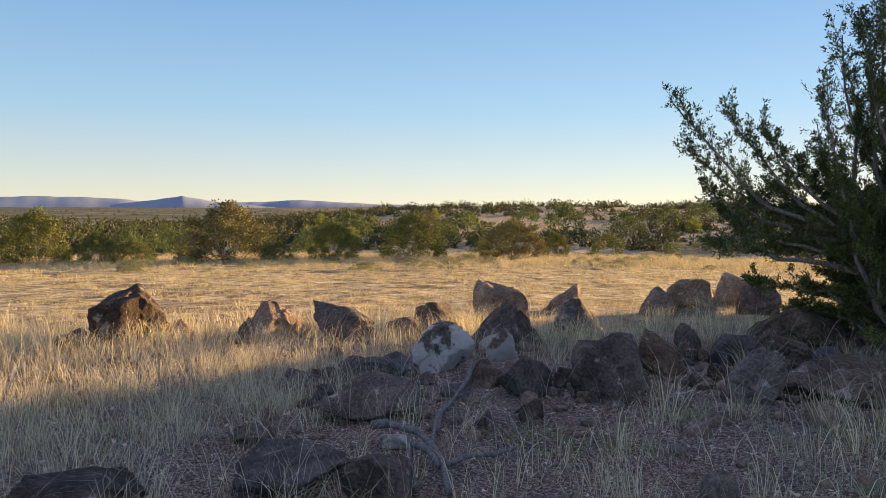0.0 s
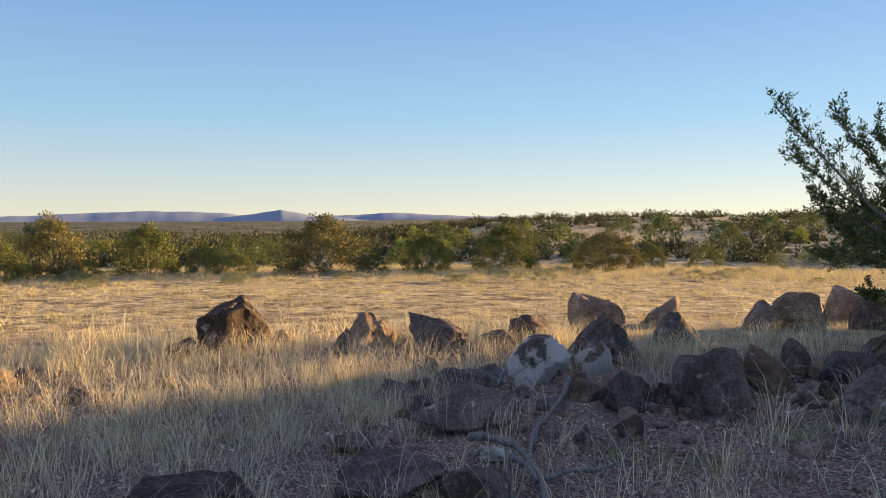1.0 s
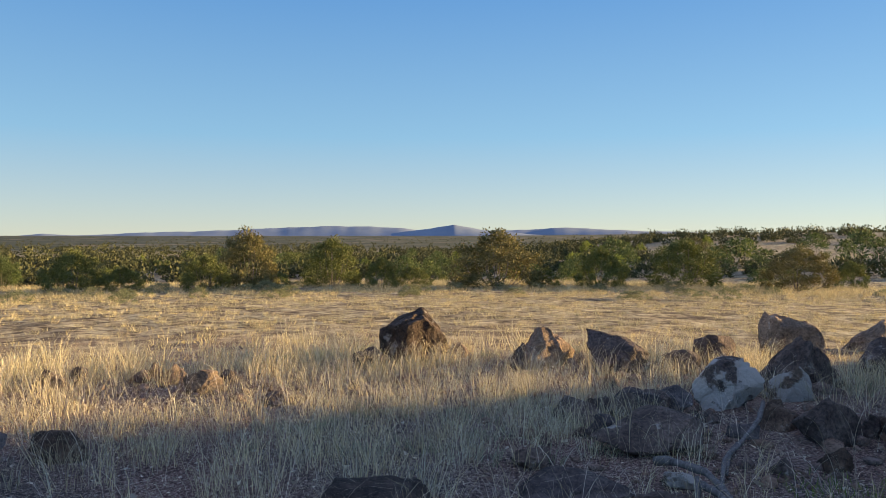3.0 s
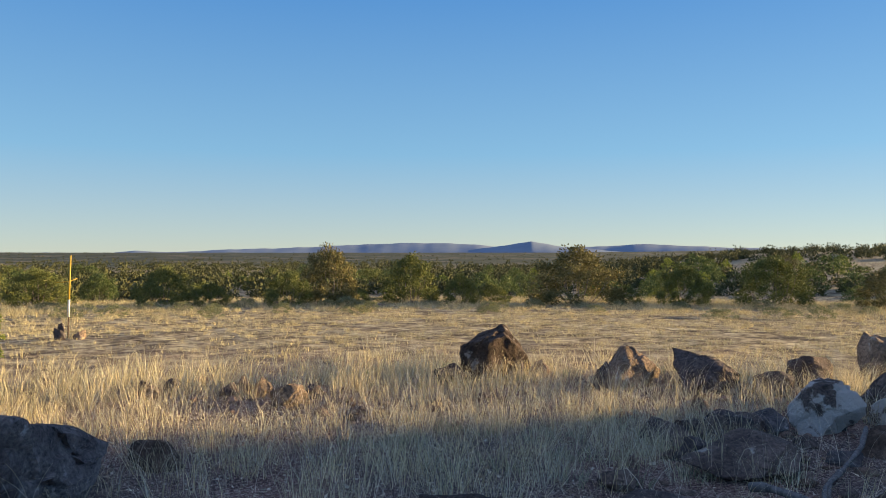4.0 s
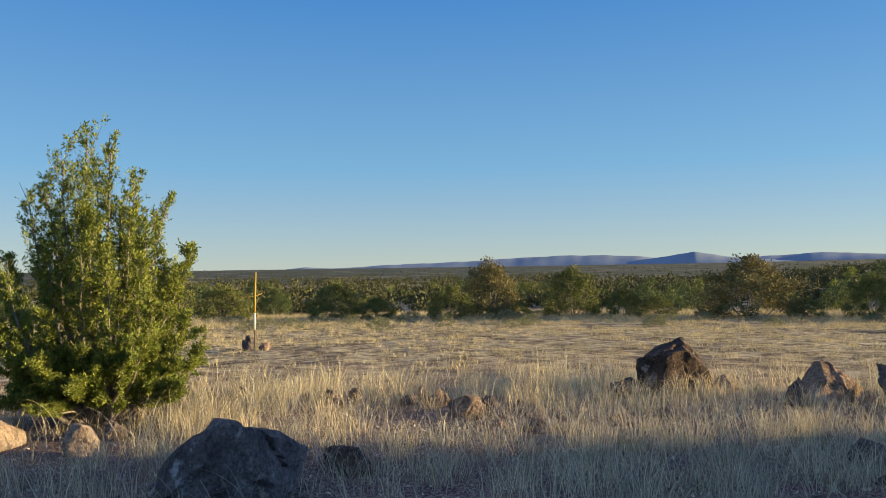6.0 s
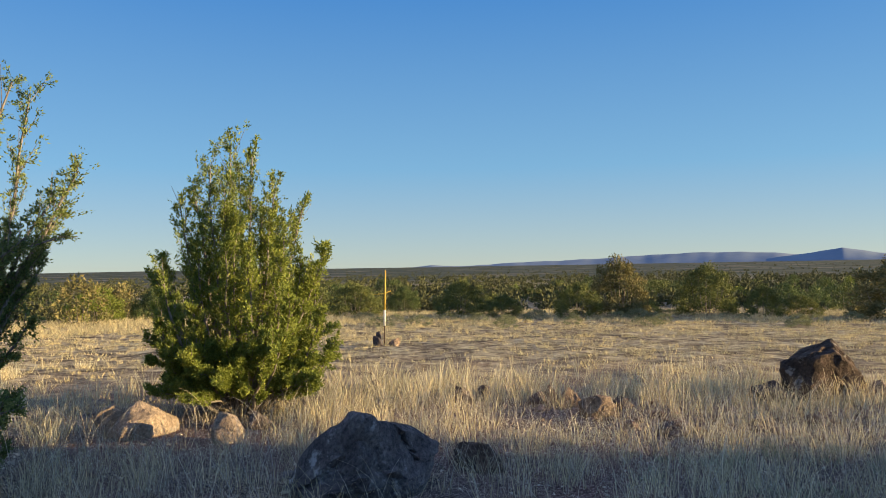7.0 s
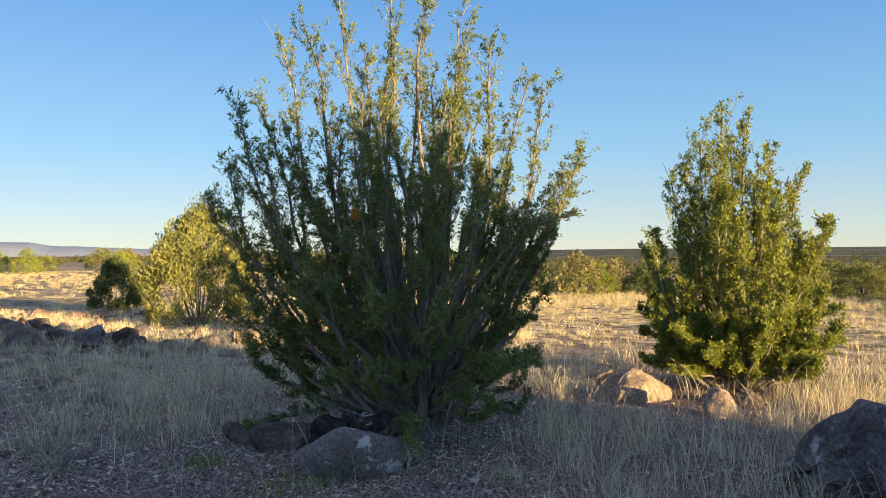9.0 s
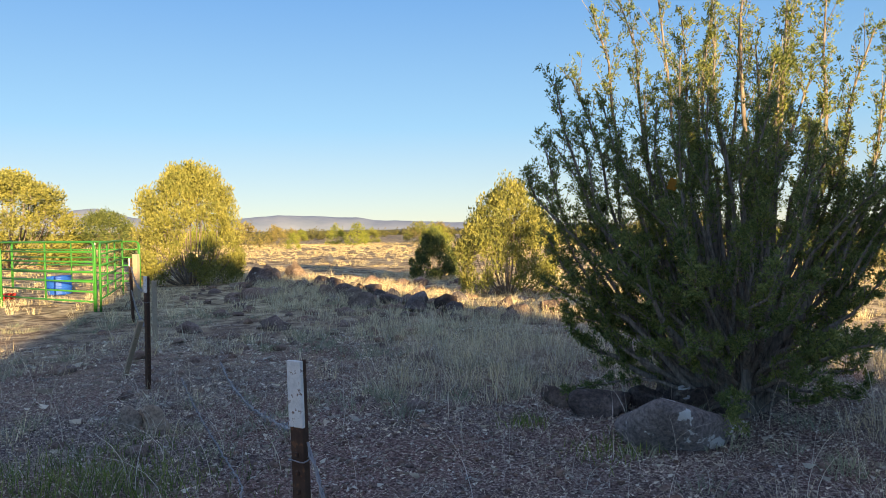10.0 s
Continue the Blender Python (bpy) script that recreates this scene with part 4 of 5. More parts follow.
# ---------------- fence ----------------
def t_post(x, y, h, lean=(0, 0), white=0.27, turn=40.0):
    post = new("fence_post")
    bm = box_bm(0.05, 0.006, h + 0.1, (0, 0, h / 2 - 0.05), 0.001)
    rib = box_bm(0.007, 0.04, h + 0.1, (0, 0.0235, h / 2 - 0.05), 0.001)
    flange = part("flange", bm, M_RUST, post)
    part("web", rib, M_RUST, post)
    if white:
        part("painted_top", box_bm(0.056, 0.013, white, (0, 0, h - white / 2 + 0.004), 0.002), M_POSTWHITE, post, "chipped white painted top")
    n = int((h - white) / 0.055)
    for k in range(2, n):
        part("stud", STUD, M_RUST, flange).location = (0, -0.006, k * 0.055)
    part("tie", tube_mesh("tie", [(0.034 * math.cos(a), 0.03 * math.sin(a) + 0.006, h - white - 0.09 + 0.004 * math.sin(3 * a)) for a in np.linspace(0, 6.6, 18)], 0.0022, 5), M_WIRE, post, "twisted wire tie")
    post.matrix_world = pose(x, y, float(height(x, y)), lean[0], lean[1], turn)
    return tagged(post, "rusty steel fence post with chipped white top", "fence post", "fence posts")


_b = box_bm(0.012, 0.008, 0.014, (0, 0, 0), 0.002)
STUD = bpy.data.meshes.new("stud")
_b.to_mesh(STUD)
_b.free()
STUD.materials.append(M_RUST)
t_post(-2.19, -1.3, 1.15, (0.6, -0.8), 0.195, 70)
t_post(-6.62, -4.95, 1.1, (0, 1.2), 0.16, 60)
t_post(-11.4, -8.58, 1.1, (1.5, -0.5), 0.14, 55)


def wire(points, sag, label, name="barbed_wire"):
    so = Soup()
    rng = np.random.default_rng(int(abs(points[0][0]) * 100) + len(points))
    for a, b in zip(points[:-1], points[1:]):
        a, b = np.array(a, float), np.array(b, float)
        L = np.linalg.norm(b - a)
        n = int(L / 0.05) + 4
        t = np.linspace(0, 1, n)[:, None]
        P = a + (b - a) * t
        P[:, 2] -= sag * 4 * (t[:, 0] * (1 - t[:, 0]))
        P[:, 2] = np.maximum(P[:, 2], height(P[:, 0], P[:, 1]) + 0.01)
        P[1:-1] += rng.normal(size=(n - 2, 3)) * 0.003
        for ph in (0, math.pi):
            k = np.arange(n) * 1.9 + ph
            so.add(*tube(P + np.stack([np.cos(k) * 0.004, np.sin(k) * 0.004, np.cos(k) * 0.004], 1), 0.0038, 4))
        for k in range(2, n - 1, 2):
            for _ in range(2):
                d = rng.normal(size=3)
                d *= 0.026 / np.linalg.norm(d)
                so.add(*tube(np.array([P[k] - d, P[k], P[k] + d]), [0.0008, 0.003, 0.0008], 3))
    tagged(part(name, so.mesh(name), M_WIRE), label, "wire", "fence wires")


wire([(-11.4, -8.58, 0.95), (-6.62, -4.95, 0.95)], 0.10, "twisted barbed wire strung between fence posts")
wire([(-2.2, -1.32, 0.93), (-4.6, -2.84, 0.46), (-7.98, -4.94, 0.02)], 0.03, "slack barbed wire sinking from a post into the grass")
wire([(-6.9, -4.75, 0.05), (-5.5, -3.69, 0.06), (-4.1, -2.56, 0.05), (-3.0, -2.0, 0.04)], 0.0, "fallen barbed wire lying in the dry grass")
wire([(-2.18, -1.28, 0.9), (-1.75, -0.95, 0.62), (-1.3, -0.75, 0.3)], 0.03, "loose barbed wire drooping to the soil")
wire([(-11.4, -8.58, 0.55), (-6.62, -4.95, 0.6)], 0.08, "twisted barbed wire strung between fence posts")


def board(name, a, b, w, d, mat, label, category):
    a, b = Vector(a), Vector(b)
    bm = box_bm(w, d, (b - a).length, (0, 0, (b - a).length / 2), 0.004)
    for v in bm.verts:
        v.co.x += 0.006 * math.sin(v.co.z * 5)
    ob = part(name, bm, mat)
    ob.matrix_world = Matrix.Translation(a) @ (b - a).to_track_quat("Z", "Y").to_matrix().to_4x4()
    return tagged(ob, label, category)


board("leaning_board", (-7.2, -5.62, 0.0), (-6.98, -5.25, 0.62), 0.055, 0.03, M_WOOD, "weathered grey board leaning on the fence", "board")
board("wooden_post", (-14.93, -11.02, -0.05), (-14.93, -11.02, 1.05), 0.11, 0.11, M_WOOD, "weathered grey wooden fence post beside the panels", "fence post")
board("wooden_post", (-9.41, -6.77, -0.05), (-9.39, -6.75, 0.85), 0.06, 0.05, M_WOOD, "thin weathered wooden stake in the fence", "fence post")
board("marker_stake", (-18.86, -15.18, -0.05), (-18.86, -15.18, 1.25), 0.03, 0.03, M_POSTWHITE, "thin white stake standing in the corral", "stake")


# ---------------- corral panels ----------------
def corral_panel(a, b, h, rails, label, bottom=0.16, uprights=1, r=0.022):
    a, b = np.array(a, float), np.array(b, float)
    L = float(np.linalg.norm(b - a))
    panel = new("corral_panel")
    c = 0.16
    arc = [(c - c * math.cos(t), h - c + c * math.sin(t)) for t in np.linspace(0, math.pi / 2, 7)]
    pts = [(0, 0)] + arc + [(L - x, z) for x, z in reversed(arc)] + [(L, 0)]
    part("frame", tube_mesh("frame", [(x, 0, z) for x, z in pts], r, 10), M_GATE, panel)
    part("end_post", tube_mesh("end_post", [(0.05, 0.0, 0.0), (0.05, 0.0, h - 0.07)], r * 0.8, 8), M_GATE, panel)
    part("end_post", tube_mesh("end_post", [(L - 0.05, 0.0, 0.0), (L - 0.05, 0.0, h - 0.07)], r * 0.8, 8), M_GATE, panel)
    for k in range(rails):
        z = bottom + (h - bottom) * k / rails
        part("rail", tube_mesh("rail", [(0, 0, z), (L * 0.5, 0.0, z - 0.006), (L, 0, z)], r * 0.82, 8), M_GATE, panel)
    for k in range(uprights):
        x = L * (k + 1) / (uprights + 1)
        part("upright", tube_mesh("upright", [(x, 0.03, bottom), (x, 0.03, h)], r * 0.8, 8), M_GATE, panel)
    panel.matrix_world = pose(a[0], a[1], float(height(a[0], a[1])), 0, 0, math.degrees(math.atan2(b[1] - a[1], b[0] - a[0])))
    return tagged(panel, label, "gate", "green corral panels")


corral_panel((-13.95, -13.75), (-12.81, -10.4), 1.36, 6, "green tubular steel gate standing in grass", 0.2)
corral_panel((-12.86, -10.33), (-16.62, -12.62), 1.34, 5, "green tubular corral panel along the fence", 0.25, 2)
corral_panel((-17.72, -12.92), (-18.82, -17.99), 1.3, 5, "green tubular panel at the back of the corral", 0.25, 1)
corral_panel((-13.46, -13.21), (-15.69, -18.02), 1.3, 6, "green tubular panel closing the corral", 0.2, 1)


def drum():
    ob = new("plastic_drum")
    prof = [(0.0, 0.0), (0.26, 0.0), (0.285, 0.02), (0.29, 0.15), (0.30, 0.17), (0.30, 0.2), (0.29, 0.22), (0.29, 0.40), (0.30, 0.42), (0.295, 0.45), (0.27, 0.45), (0.265, 0.06), (0.0, 0.05)]
    bm = bmesh.new()
    vs = [bm.verts.new((x, 0, z)) for x, z in prof]
    es = [bm.edges.new(p) for p in zip(vs[:-1], vs[1:])]
    bmesh.ops.spin(bm, geom=vs + es, cent=(0, 0, 0), axis=(0, 0, 1), angle=2 * math.pi, steps=28)
    bmesh.ops.remove_doubles(bm, verts=bm.verts[:], dist=0.0005)
    body = part("body", bm, M_BLUE, ob)
    part("rim", tube_mesh("rim", [(0.29 * math.cos(a), 0.29 * math.sin(a), 0.452) for a in np.linspace(0, 2 * math.pi, 30)], 0.014, 6), M_BLUE, body)
    ob.matrix_world = pose(-16.35, -14.25, float(height(-16.35, -14.25)), 2, 1, 0)
    tagged(ob, "blue plastic half drum standing in the corral", "tub")


drum()


def feed_pan():
    bm = bmesh.new()
    prof = [(0.0, 0.0), (0.13, 0.0), (0.17, 0.13), (0.185, 0.14), (0.17, 0.145), (0.125, 0.02), (0.0, 0.02)]
    vs = [bm.verts.new((x, 0, z)) for x, z in prof]
    es = [bm.edges.new(p) for p in zip(vs[:-1], vs[1:])]
    bmesh.ops.spin(bm, geom=vs + es, cent=(0, 0, 0), axis=(0, 0, 1), angle=2 * math.pi, steps=24)
    bmesh.ops.remove_doubles(bm, verts=bm.verts[:], dist=0.0005)
    ob = part("feed_pan", bm, M_RED)
    ob.matrix_world = pose(-15.1, -14.6, float(height(-15.1, -14.6)))
    tagged(ob, "red plastic feed pan on the ground behind the gate", "feed pan")


feed_pan()


# ---------------- marker pole on the field ----------------
def marker_pole():
    x, y = -14.6, 11.45
    z = float(height(x, y))
    ob = new("marker_pole")
    part("stake", tube_mesh("stake", [(0, 0, -0.02), (0.01, 0, 0.5)], 0.011, 6), M_RUST, ob, "dark rusty stake")
    part("white_sleeve", tube_mesh("white_sleeve", [(0.008, 0, 0.42), (0.018, 0, 0.78)], 0.024, 8), M_POSTWHITE, ob, "white painted sleeve")
    pole = part("pole", tube_mesh("pole", [(0.018, 0, 0.78), (0.03, 0, 1.2), (0.045, 0, 1.68)], [0.02, 0.018, 0.017], 8), M_YPOLE, ob, "yellow painted pole")
    part("crossbar", tube_mesh("crossbar", [(-0.22, 0.0, 1.13), (0.03, 0.0, 1.15), (0.17, 0, 1.21)], 0.009, 6), M_YPOLE, pole, "thin slanting crossbar")
    ob.matrix_world = pose(x, y, z, 0, 0, 50) @ Matrix.Diagonal((1.06, 1.06, 1.06, 1))
    tagged(ob, "thin yellow and white marker pole with crossbar", "marker pole")


marker_pole()
boulder(-14.3, 11.0, 0.24, 0.22, "D", label="small dark stone at the foot of the pole")
boulder(-14.05, 11.3, 0.26, 0.17, "T", label="small tan stone at the foot of the pole")
boulder(-14.5, 11.2, 0.13, 0.32, "D", label="upright dark stone at the foot of the pole")


def cup():
    bm = bmesh.new()
    prof = [(0.0, 0.0), (0.055, 0.0), (0.065, 0.02), (0.068, 0.13), (0.06, 0.13), (0.056, 0.02), (0.0, 0.015)]
    vs = [bm.verts.new((x, 0, z)) for x, z in prof]
    es = [bm.edges.new(p) for p in zip(vs[:-1], vs[1:])]
    bmesh.ops.spin(bm, geom=vs + es, cent=(0, 0, 0), axis=(0, 0, 1), angle=2 * math.pi, steps=20)
    bmesh.ops.remove_doubles(bm, verts=bm.verts[:], dist=0.0005)
    ob = part("pot", bm, M_CERAMIC)
    ob.matrix_world = pose(-6.6, 0.05, float(height(-6.6, 0.05)) + 0.1, 8, 5, 0) @ Matrix.Diagonal((0.72, 0.72, 0.72, 1))
    tagged(ob, "small white pot among rocks under the juniper", "pot")


cup()


def tag():
    bm = box_bm(0.07, 0.012, 0.09, (0, 0, 0), 0.004)
    for v in bm.verts:
        v.co.y += 0.05 * v.co.x * v.co.x * 30 * 0.1
    ob = part("orange_tag", bm, M_ORANGE)
    ob.matrix_world = pose(-6.38, -0.05, 1.83, 10, 20, 80)
    tagged(ob, "small orange plastic tag hanging in the juniper", "tag")


tag()


# ---------------- grass ----------------
def blades(X, Y, H, W, bend, rng, dirs=None, rise=1.0):
    """Tapered bent blades, three triangles each."""
    n = len(X)
    Z = height(X, Y) - 0.01
    th = rng.uniform(0, 2 * np.pi, n) if dirs is None else dirs
    ux, uy = np.cos(th), np.sin(th)
    ph = rng.uniform(0, 2 * np.pi, n)
    sx, sy = np.cos(ph) * W, np.sin(ph) * W
    b = bend * H
    base = np.stack([X, Y, Z], 1)
    S = np.stack([sx, sy, np.zeros(n)], 1)
    U = np.stack([ux, uy, np.zeros(n)], 1)
    up = np.stack([np.zeros(n), np.zeros(n), H], 1)
    m = base + U * (b * 0.35)[:, None] + up * 0.6 * rise
    t = base + U * b[:, None] + up * (1 - 0.25 * np.minimum(1.5, bend))[:, None] * rise
    V = np.stack([base - S, base + S, m - S * 0.8, m + S * 0.8, t], 1).reshape(-1, 3)
    k = np.arange(n)[:, None] * 5
    F = np.concatenate([k + np.array([[0, 1, 3]]), k + np.array([[0, 3, 2]]), k + np.array([[2, 3, 4]])])
    return V, F


def single(X, Y, H, W, bend, rng, dirs):
    n = len(X)
    Z = height(X, Y) - 0.005
    ph = rng.uniform(0, 2 * np.pi, n)
    S = np.stack([np.cos(ph) * W, np.sin(ph) * W, np.zeros(n)], 1)
    base = np.stack([X, Y, Z], 1)
    t = base + np.stack([np.cos(dirs) * bend * H, np.sin(dirs) * bend * H, H], 1)
    V = np.stack([base - S, base + S, t], 1).reshape(-1, 3)
    return V, np.arange(n)[:, None] * 3 + np.array([[0, 1, 2]])


ROCK_A = np.array(ROCKS)


def free_of_rocks(X, Y, margin=0.85):
    ok = np.ones(len(X), bool)
    for x, y, a, b in ROCK_A:
        ok &= np.hypot(X - x, Y - y) > margin * min(a, b)
    return ok


def patchy(X, Y, s, seed):
    return 0.5 + 0.25 * (np.sin(X * s + seed + 1.7 * np.sin(Y * s * 0.7 + seed)) + np.sin(Y * s * 1.1 + 2.1 * seed + 1.4 * np.sin(X * s * 0.8)))


def sector(rng, n, r0, r1, a0, a1):
    r = np.sqrt(rng.uniform(r0 * r0, r1 * r1, n))
    a = np.radians(rng.uniform(a0, a1, n))
    return -r * np.sin(a), r * np.cos(a)


def clumps(rng, CX, CY, per, spread, lean):
    n = len(CX) * per
    ci = np.repeat(np.arange(len(CX)), per)
    th = rng.uniform(0, 2 * np.pi, n)
    d = spread * np.sqrt(rng.uniform(0, 1, n))
    X, Y = CX[ci] + np.cos(th) * d, CY[ci] + np.sin(th) * d
    return ci, X, Y, th + rng.normal(size=n) * 0.7, lean * (0.3 + d / spread)


def tall_density(X, Y):
    """Where the knee-high dry grass grows."""
    r, az = np.hypot(X, Y), np.degrees(np.arctan2(-X, Y))
    d = 0.12 + 1.1 * ease(0.3, 0.75, patchy(X, Y, 1.3, 3.0)) + 0.15 * ease(7.5, 5.5, r) + 0.35 * ease(8.0, 6.5, r) * ease(0.3, -0.6, X)
    d = d * ease(12.5, 8.5, r) * (0.40 + 0.60 * ease(5.2, 6.8, r)) + 0.45 * ease(6.2, 7.4, r) * ease(10.8, 9.0, r) * ease(-4, 3, az) * ease(64, 56, az)
    pile = ease(1.0, 0.0, np.maximum(np.abs(X - 1.6) / 3.0, np.abs(Y - 6.4) / 2.5) - 0.35)
    d = d * (1 - 0.86 * pile)
    west = ease(70, 84, az)
    d = d * (1 - west) + west * (0.1 + 0.85 * ease(0.46, 0.6, patchy(X, Y, 1.1, 5.0))) * (1 - 0.7 * ease(114, 121, az)) * (0.22 + 0.78 * ease(5.5, 9.0, r)) * ease(2.6, 4.0, r)
    bank = np.hypot((X + 16) * 0.66 - (Y + 6) * 0.75, 0.22 * ((X + 16) * 0.75 + (Y + 6) * 0.66))
    d = d + 0.7 * west * ease(2.6, 1.2, bank)
    path = ease(1.5, 0.6, np.hypot((X + 4.44) / 1.6, (Y + 1.23) / 1.3))
    bare = ease(1.15, 0.7, np.hypot((X + 5.35) / 1.3, (Y - 6.0) / 0.6))
    return d * (1 - path) * (1 - 0.85 * bare)


def tall_grass():
    rng = np.random.default_rng(31)
    CX, CY = sector(rng, 6800, 2.0, 16.0, -36, 84)
    X2, Y2 = sector(rng, 6500, 2.6, 26.0, 80, 142)
    CX, CY = np.concatenate([CX, X2]), np.concatenate([CY, Y2])
    X3, Y3 = sector(rng, 1500, 1.2, 9.0, 140, 324)
    CX, CY = np.concatenate([CX, X3]), np.concatenate([CY, Y3])
    keep = (rng.uniform(size=len(CX)) < tall_density(CX, CY)) & free_of_rocks(CX, CY)
    CX, CY = CX[keep], CY[keep]
    ci, X, Y, th, lean = clumps(rng, CX, CY, 22, 0.12, 0.5)
    hs = rng.uniform(0.22, 0.46, len(CX)) * (0.75 + 0.5 * patchy(CX, CY, 0.6, 1.0))
    hs *= 1 - 0.3 * ease(75, 85, np.degrees(np.arctan2(-CX, CY)))
    H = hs[ci] * rng.uniform(0.45, 1.15, len(X))
    ok = free_of_rocks(X, Y, 0.8)
    X, Y, th, lean, H = X[ok], Y[ok], th[ok], lean[ok], H[ok]
    W = rng.uniform(0.0007, 0.0018, len(X)) * (1 + 0.06 * np.hypot(X, Y))
    tagged(part("dry_grass", mesh_np("dry_grass", *blades(X, Y, H, W, lean * rng.uniform(0.4, 2.0, len(X)), rng, th)), M_STRAW), "knee-high dry straw-coloured bunch grass", "grass", kind="stuff")


def field_grass():
    rng = np.random.default_rng(32)
    CX, CY = sector(rng, 25000, 8.5, 44.0, -34, 92)
    X2, Y2 = sector(rng, 13000, 12.0, 110.0, 84, 142)
    CX, CY = np.concatenate([CX, X2]), np.concatenate([CY, Y2])
    keep = rng.uniform(size=len(CX)) < 0.2 + 0.9 * patchy(CX, CY, 0.8, 7.0) * (0.5 + patchy(CX, CY, 0.21, 2.0))
    CX, CY = CX[keep], CY[keep]
    ci, X, Y, th, lean = clumps(rng, CX, CY, 15, 0.15, 0.6)
    r = np.hypot(CX, CY)
    edge = ease(27, 34, r) * (np.degrees(np.arctan2(-CX, CY)) < 80)
    hs = rng.uniform(0.025, 0.13, len(CX)) * (1 + 0.8 * ease(25, 60, r)) + edge * rng.uniform(0, 0.22, len(CX))
    H = hs[ci] * rng.uniform(0.5, 1.2, len(X))
    W = 0.0025 + 0.00021 * np.hypot(X, Y)
    tagged(part("field_grass", mesh_np("field_grass", *single(X, Y, H, W, lean, rng, th)), M_SHORT), "short sparse dry grass tufts over the field", "grass", kind="stuff")


def litter():
    rng = np.random.default_rng(33)
    X, Y = sector(rng, 52000, 2.0, 9.0, -36, 142)
    X2, Y2 = sector(rng, 46000, 2.4, 15.0, 76, 142)
    X, Y = np.concatenate([X, X2]), np.concatenate([Y, Y2])
    keep = (rng.uniform(size=len(X)) < 0.35 + 0.75 * patchy(X, Y, 1.6, 4.0)) & free_of_rocks(X, Y)
    X, Y = X[keep], Y[keep]
    n = len(X)
    L = rng.uniform(0.02, 0.2, n) ** 1.0
    th = rng.uniform(0, 2 * np.pi, n)
    V, F = blades(X, Y, L * 0.2 + 0.015, rng.uniform(0.0010, 0.0024, n), L / (L * 0.2 + 0.015), rng, th)
    tagged(part("straw_litter", mesh_np("straw_litter", V, F), M_LITTER), "flattened straw and dead stalks lying on soil", "litter", kind="stuff")


def chips():
    """Flakes of bark, seed husks and pale grit on the bare soil."""
    rng = np.random.default_rng(37)
    X, Y = sector(rng, 26000, 2.0, 8.0, -36, 142)
    X2, Y2 = sector(rng, 50000, 2.4, 12.0, 76, 142)
    X, Y = np.concatenate([X, X2]), np.concatenate([Y, Y2])
    keep = free_of_rocks(X, Y)
    X, Y = X[keep], Y[keep]
    n = len(X)
    th = rng.uniform(0, 6.3, n)
    D = np.stack([np.cos(th), np.sin(th), rng.uniform(0.05, 0.5, n)], 1)
    L = 0.007 * rng.lognormal(0, 0.5, n) * (1 + 0.08 * np.hypot(X, Y))
    V, F = leaves(np.stack([X, Y, height(X, Y) + 0.003], 1), D, L * 1.6, L * 0.5, rng)
    tagged(part("soil_flakes", mesh_np("soil_flakes", V, F), M_LITTER), "pale husks and bark flakes strewn on soil", "litter", kind="stuff")


chips()


def forbs():
    rng = np.random.default_rng(34)
    CX, CY = sector(rng, 700, 2.4, 11.0, -36, 40)
    X2, Y2 = sector(rng, 700, 2.6, 16.0, 80, 142)
    CX, CY = np.concatenate([CX, X2]), np.concatenate([CY, Y2])
    keep = (patchy(CX, CY, 1.3, 9.0) > 0.56) & free_of_rocks(CX, CY)
    CX, CY = CX[keep], CY[keep]
    ci, X, Y, th, lean = clumps(rng, CX, CY, 34, 0.12, 0.8)
    H = rng.uniform(0.04, 0.14, len(X))
    tagged(part("low_forbs", mesh_np("low_forbs", *blades(X, Y, H, np.full(len(X), 0.003), lean, rng, th)), M_FORB), "low grey-green weeds between the rocks", "weeds", kind="stuff")


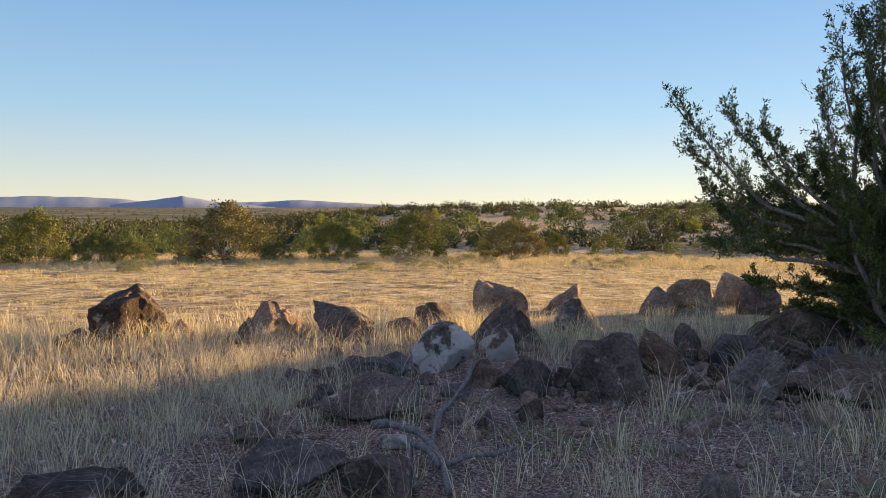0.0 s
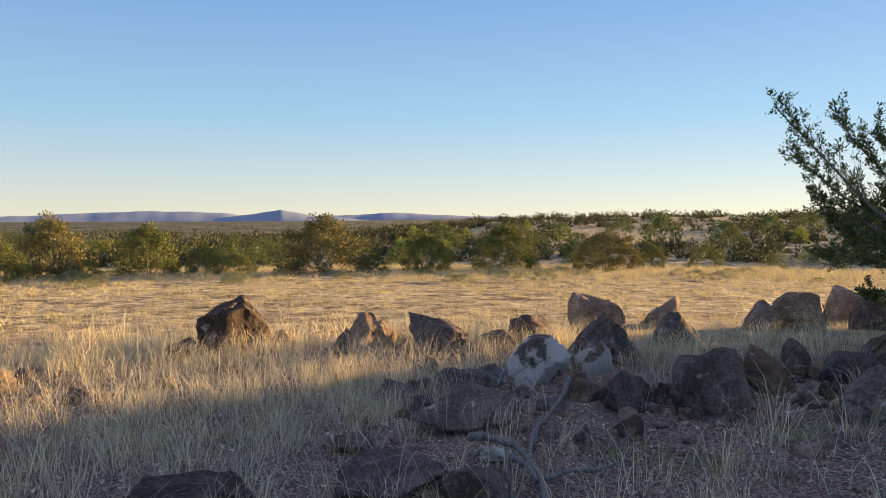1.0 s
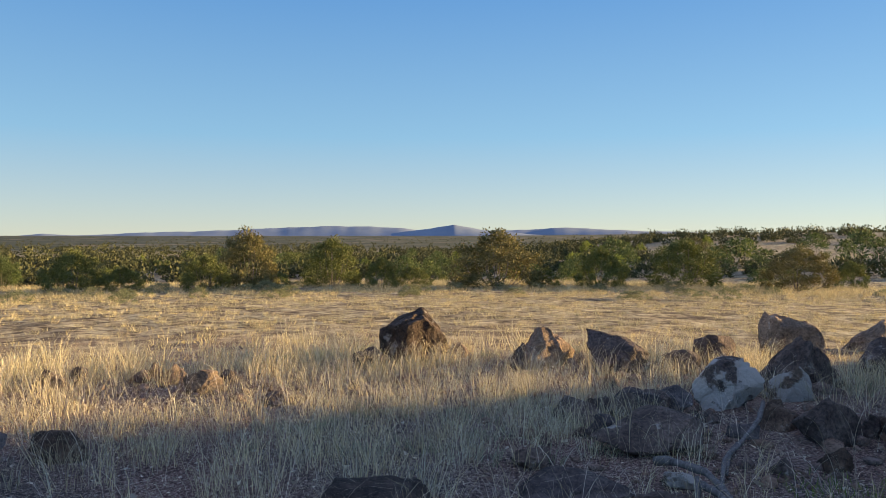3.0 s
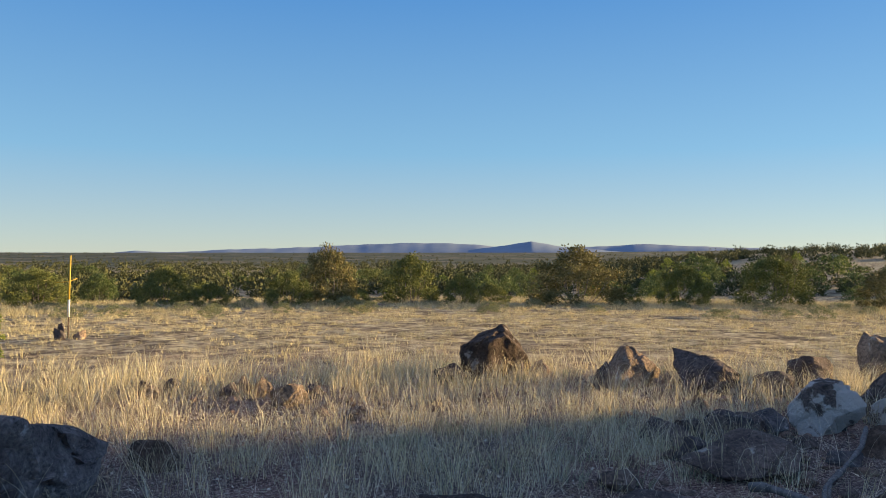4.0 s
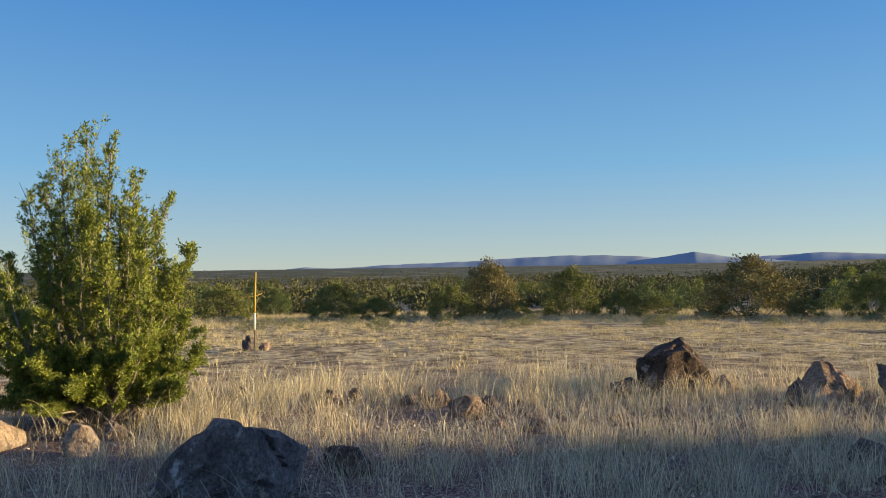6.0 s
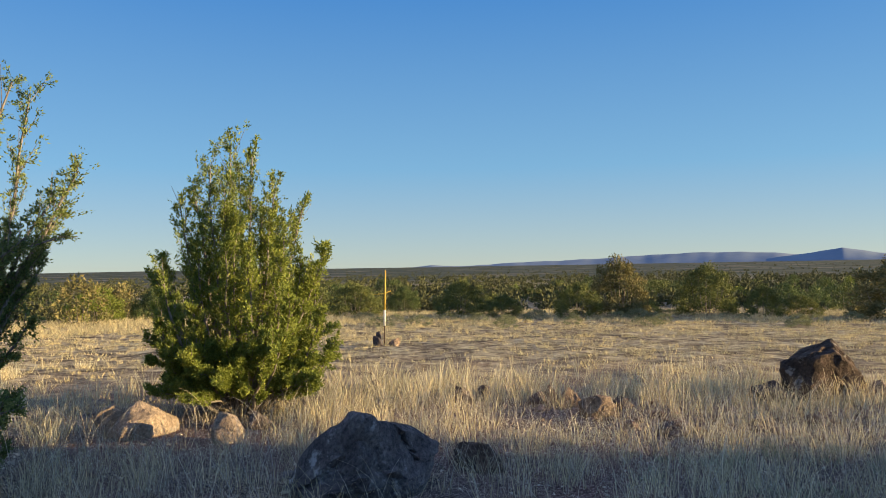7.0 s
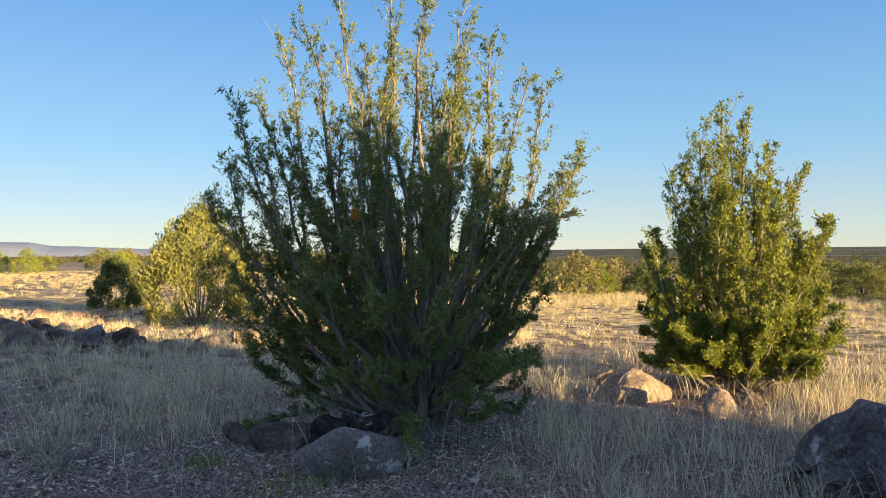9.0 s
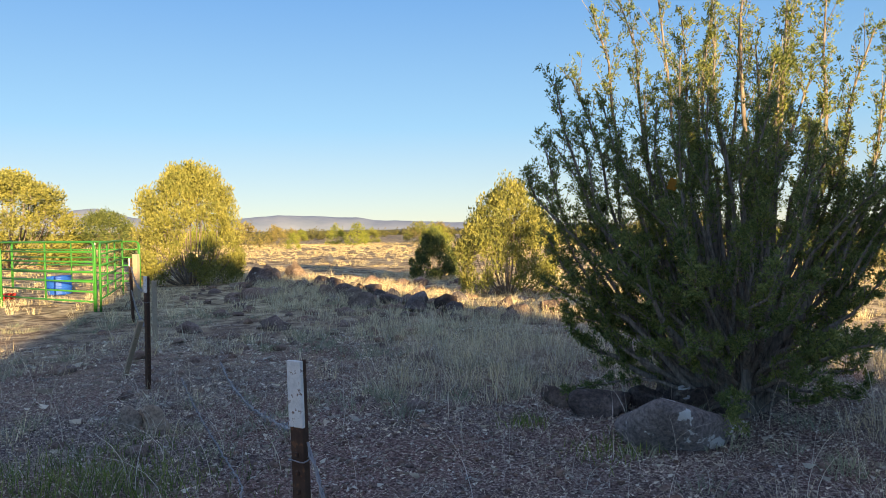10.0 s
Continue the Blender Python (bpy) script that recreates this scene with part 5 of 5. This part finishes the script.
def stalks():
    """Long pale stalks bowed over the near rocks and grass."""
    rng = np.random.default_rng(35)
    X, Y = sector(rng, 13000, 2.2, 9.0, -34, 142)
    keep = (rng.uniform(size=len(X)) < 0.15 + tall_density(X, Y)) & free_of_rocks(X, Y, 0.7)
    X, Y = X[keep], Y[keep]
    n, m = len(X), 7
    Z = height(X, Y)
    th, H = rng.uniform(0, 6.3, n), rng.uniform(0.3, 0.62, n)
    bow, w = rng.uniform(0.25, 1.25, n), rng.uniform(0.0010, 0.0021, n)
    t = np.linspace(0, 1, m)[None]
    out = (bow * H)[:, None] * t ** 1.8
    up = H[:, None] * (t - 0.42 * bow[:, None] * t ** 3)
    P = np.stack([X[:, None] + np.cos(th)[:, None] * out, Y[:, None] + np.sin(th)[:, None] * out, Z[:, None] + up], -1)
    ph = rng.uniform(0, 6.3, n)
    S = np.stack([np.cos(ph), np.sin(ph), np.zeros(n)], 1)[:, None] * (w[:, None] * (1.1 - 0.7 * t))[..., None]
    V = np.stack([P - S, P + S], 2).reshape(-1, 3)
    i, j = np.meshgrid(np.arange(n), np.arange(m - 1), indexing="ij")
    p = (i * 2 * m + 2 * j).ravel()
    F = np.concatenate([np.stack([p, p + 1, p + 3], 1), np.stack([p, p + 3, p + 2], 1)])
    tagged(part("grass_stalks", mesh_np("grass_stalks", V, F), M_LITTER), "long pale bowed grass stalks over the rocks", "grass", kind="stuff")


def weeds():
    rng = np.random.default_rng(36)
    so = Soup()
    for x, y, n, h, s in ((-5.9, -1.15, 90, 0.16, 0.09), (-3.9, -3.45, 1300, 0.15, 0.4), (-5.35, -0.5, 160, 0.13, 0.16), (-4.7, -3.9, 200, 0.1, 0.3), (0.55, 5.2, 160, 0.09, 0.16), (1.0, 5.0, 160, 0.09, 0.2)):
        X, Y = x + rng.normal(size=n) * s, y + rng.normal(size=n) * s
        so.add(*blades(X, Y, h * rng.uniform(0.4, 1.1, n), np.full(n, 0.0028), rng.uniform(0.2, 1.2, n), rng))
    tagged(part("green_weeds", so.mesh("green_weeds"), M_WEED), "fresh green weeds sprouting beside the rocks", "weeds", kind="stuff")


tall_grass()
stalks()
weeds()
field_grass()
litter()
forbs()
